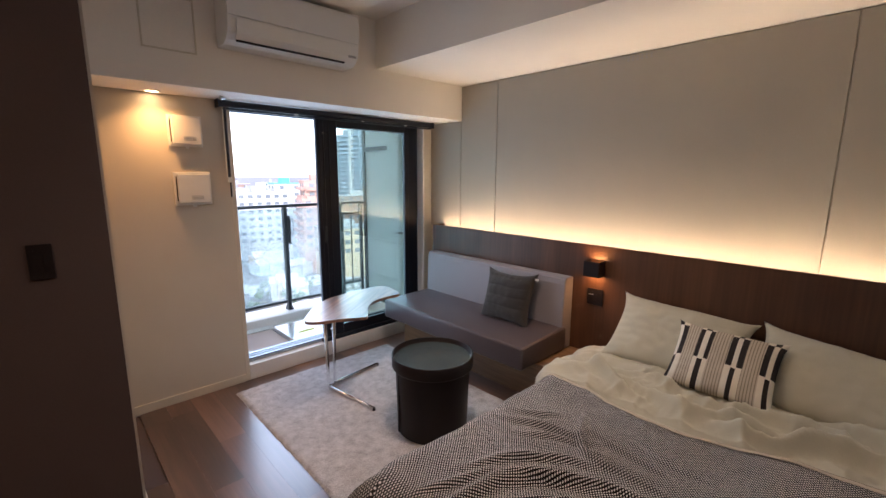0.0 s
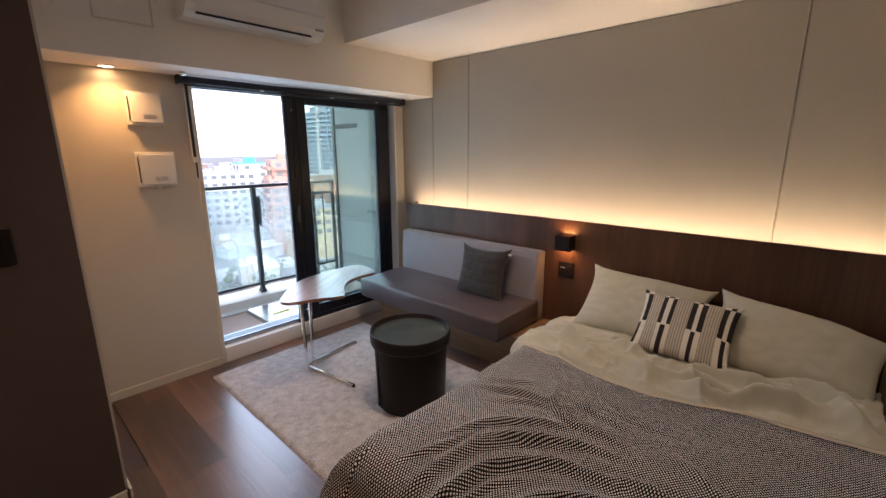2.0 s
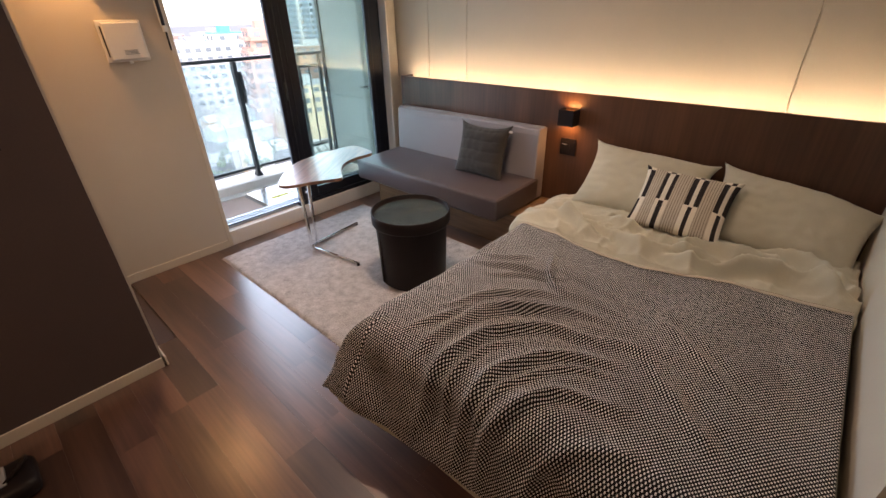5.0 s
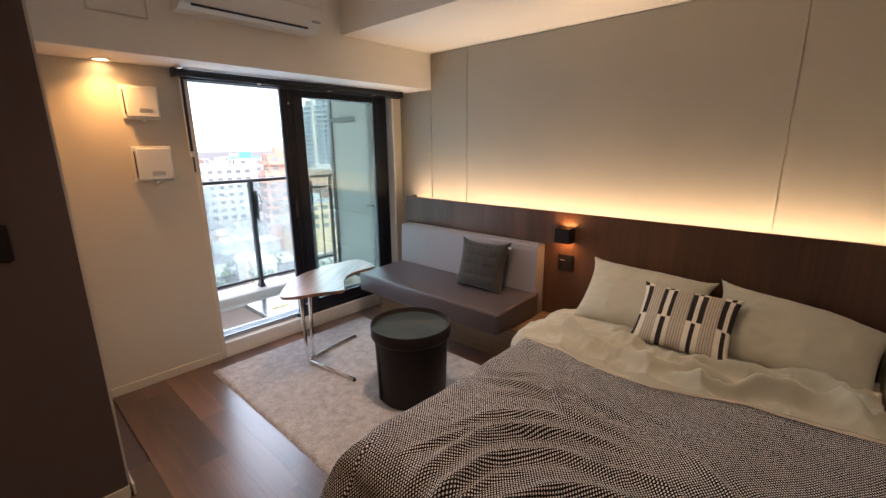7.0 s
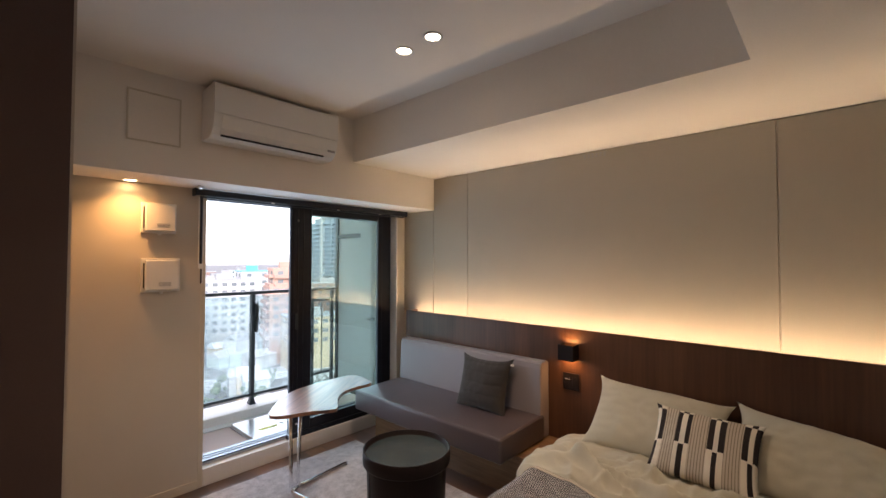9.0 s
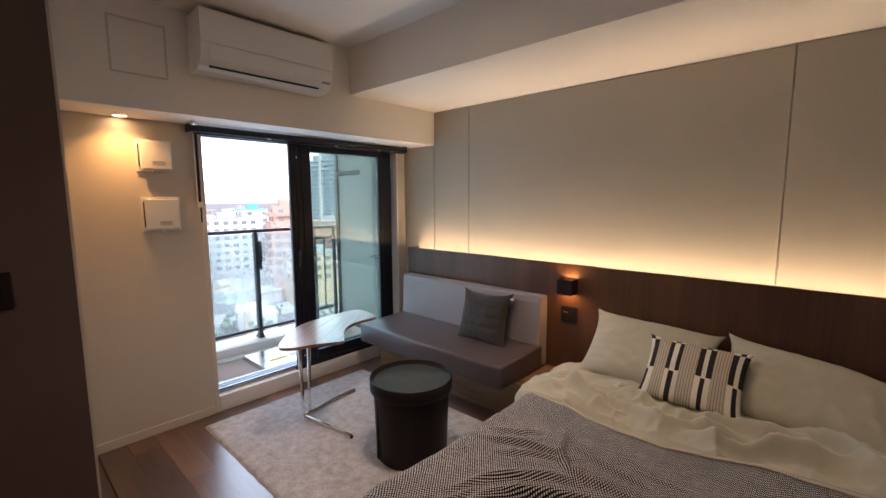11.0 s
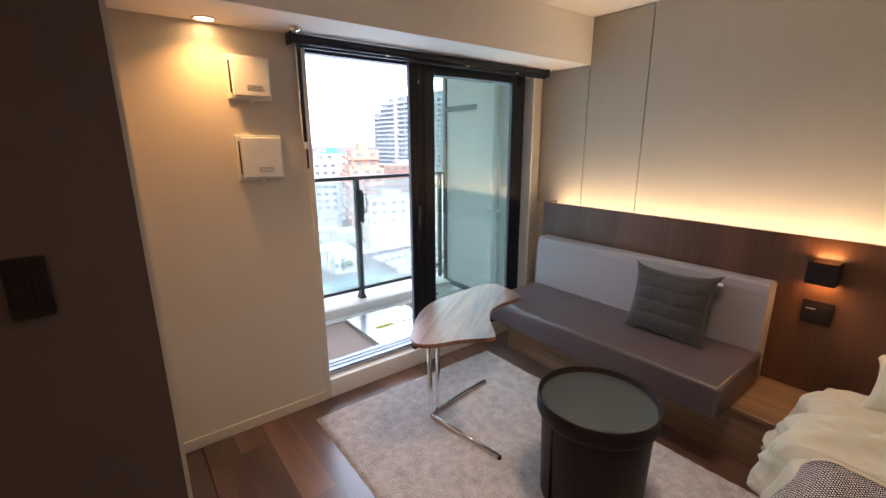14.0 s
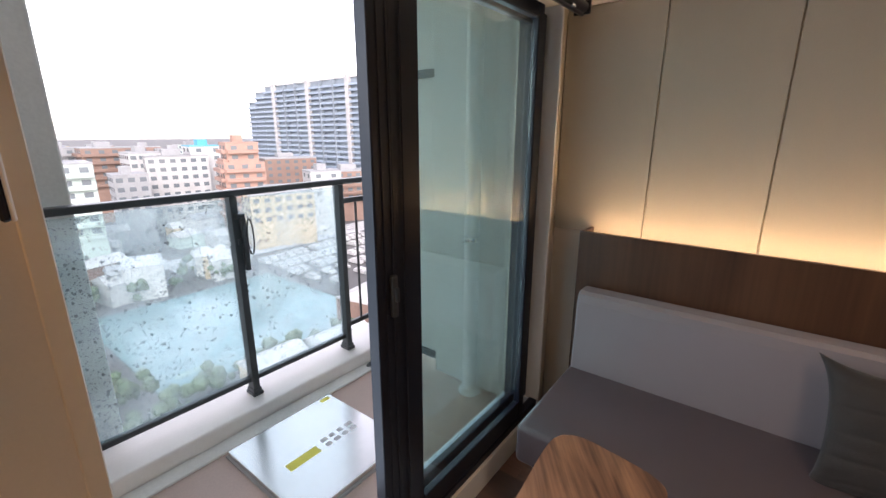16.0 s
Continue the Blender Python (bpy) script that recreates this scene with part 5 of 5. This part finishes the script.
block("grey_white_block", x, y, 9.5, 12.2, -11.3, "bl_grey", "grey and white block with flat roof", -8, False, (), 3, 4)
x, y = at(32.5, 230)
block("beige_block", x, y, 24.3, 16.2, -10.0, "bl_brown", "beige-brown low block beside the tower", -18, False, (), 3.5, 4)
x, y = at(36.5, 162)
block("white_cube_block", x, y, 10.8, 10.8, -11.3, "bl_white", "small white block with few windows", -20, False, (), 4, 3)
x, y = at(31.0, 150)
block("beige_block", x, y, 20, 12, -17.0, "bl_beige", "yellow-beige low office block", -15, False, (), 3.2, 3)
x, y = at(40, 189)
block("beige_block", x, y, 21.6, 13.5, -13.4, "bl_brown", "brownish low apartment block", -25, True, (), 3.2, 4)
rnd = random.Random(21)
cols = ["bl_white", "bl_white", "bl_grey", "bl_beige", "bl_brown", "bl_mint", "bl_white"]
lab = {"bl_white": "white", "bl_grey": "grey", "bl_beige": "beige", "bl_brown": "brown", "bl_mint": "pale mint"}
for i in range(46):
    az, dist = rnd.uniform(2, 56), rnd.uniform(190, 420)
    if az > 27 and dist > 150:
        continue
    x, y = at(az, dist)
    c = rnd.choice(cols)
    tp = rnd.uniform(-9, -2.4) if dist > 190 else rnd.uniform(-30, -24)
    block("town_block", x, y, rnd.uniform(10, 20), rnd.uniform(9, 14), tp, c, lab[c] + " mid-rise block in the dense town", rnd.uniform(-20, 12), rnd.random() < 0.4, (), 4.2, 3)
# canal, road and low roofs
setting("canal", box((18, 64, GZ + 0.05), (57, 104, GZ + 0.3)), M["water"], "pale blue-green water basin")
setting("road", box((-40, 124, GZ + 0.05), (240, 137, GZ + 0.25)), M["roofs"], "wide railway and road band")
for k in range(4):
    setting("track", box((-40, 125.5 + 2.8 * k, GZ + 0.3), (240, 126.2 + 2.8 * k, GZ + 0.6)), M["bl_white"], "pale track line")


def low_house(x, y, w, d, h, rot, m, r):
    b = empty("house", (x, y, GZ), label="low " + lab.get(m, "grey") + " building seen from above", category="building", group="low roofs of the town")
    b.rotation_euler = (0, 0, radians(rot))
    part("wall", box((-w / 2, -d / 2, 0), (w / 2, d / 2, h)), M[m], b)
    bm = bmesh.new()
    a = [bm.verts.new(q) for q in ((-w / 2 - 0.3, -d / 2 - 0.3, h), (w / 2 + 0.3, -d / 2 - 0.3, h), (w / 2 + 0.3, d / 2 + 0.3, h), (-w / 2 - 0.3, d / 2 + 0.3, h), (-w / 2, 0, h + 1.6), (w / 2, 0, h + 1.6))]
    for q in ((0, 1, 5, 4), (2, 3, 4, 5), (1, 2, 5), (3, 0, 4), (3, 2, 1, 0)):
        bm.faces.new([a[i] for i in q])
    part("roof", bm, M[r], b)


for i in range(230):
    x, y = rnd.uniform(-10, 125), rnd.uniform(24, 165)
    if 13 < x < 62 and 59 < y < 109 or 120 < y < 141 or y < x * 0.55 or 58 < x < 130 and 68 < y < 122:
        continue
    low_house(x, y, rnd.uniform(5, 9), rnd.uniform(5, 8), rnd.uniform(3, 9), rnd.uniform(-20, 20), rnd.choice(cols), rnd.choice(["bl_white", "bl_white", "bl_grey", "roofs", "bl_white"]))
bm = bmesh.new()
for i in range(130):
    r, k = divmod(i, 26)
    x, y = 61 + k * 2.6 + rnd.uniform(-0.3, 0.3), 82 + r * 7.4 + k * 0.25
    if rnd.random() < 0.2:
        continue
    add_box(bm, (x, y, GZ + 0.3), (x + 1.8, y + 4.4, GZ + 1.0))
    add_box(bm, (x + 0.1, y + 0.9, GZ + 1.0), (x + 1.7, y + 3.4, GZ + 1.5))
ob = part("parked_cars", bm, M["bl_white"])
tagged(ob, "rows of pale parked cars far below", "cars", kind="stuff")
bm = bmesh.new()
for i in range(420):
    x, y = rnd.uniform(-10, 110), rnd.uniform(20, 140)
    if 16 < x < 60 and 62 < y < 106 or 122 < y < 139 or 58 < x < 130 and 70 < y < 120:
        continue
    for j in range(7):
        r = rnd.uniform(0.5, 1.2)
        c = Vector((x + rnd.gauss(0, 1.1), y + rnd.gauss(0, 1.1), GZ + rnd.uniform(1.5, 4.5)))
        bmesh.ops.create_icosphere(bm, subdivisions=1, radius=r, matrix=Matrix.Translation(c) @ Matrix.Rotation(rnd.uniform(0, 3), 4, "X"))
ob = part("trees", bm, M["tree"])
tagged(ob, "scattered dark green trees of the town", "trees", kind="stuff")


def pouch():
    b = empty("black_pouch", (-0.52, 1.93, 0.0), label="small black pouch with a grey flap on the floor", category="bag")
    part("body", soft_box((-0.14, -0.09, 0.0), (0.14, 0.10, 0.075), 0.03, cuts=8, puff=0.006), M["black"], b, smooth=True)
    part("flap", soft_box((-0.13, -0.04, 0.078), (0.06, 0.07, 0.090), 0.005, cuts=6), M["grey_plastic"], b, smooth=True)
    part("strap", tube(bend((0.05, -0.03, 0.082), (0.13, 0.0, 0.12), (0.12, 0.07, 0.080), 0.04), 0.007, 8), M["black"], b, smooth=True)


pouch()

# ---- floor planks ----


def planks():
    parent = bpy.data.objects["floor"]
    w, gap = 0.150, 0.0002
    rnd = random.Random(11)
    meshes = {}
    x = -2.4
    i = 0
    while x < XE - 0.01:
        y = -1.8 - rnd.uniform(0, 0.9)
        x2 = min(x + w, XE)
        while y < YN - 0.002:
            L = 0.91
            a, b = max(y, -1.8), min(y + L, YN - 0.002)
            if x < XD and b > YD + 0.25:
                b = min(b, YD + 0.2)
            if b - a > 0.02 and not (x2 < XD and a > YD + 0.2):
                key = (round(x2 - x, 3), round(b - a, 3))
                if key not in meshes:
                    bm = box((gap, gap, -0.012), (key[0] - gap, key[1] - gap, 0.0))
                    me = bpy.data.meshes.new("plank")
                    bm.to_mesh(me)
                    bm.free()
                    me.materials.append(M["plank"])
                    meshes[key] = me
                ob = new("plank", meshes[key])
                ob.location = (x, a, 0)
                ob.parent = parent
            y += L
        x += w
        i += 1


planks()
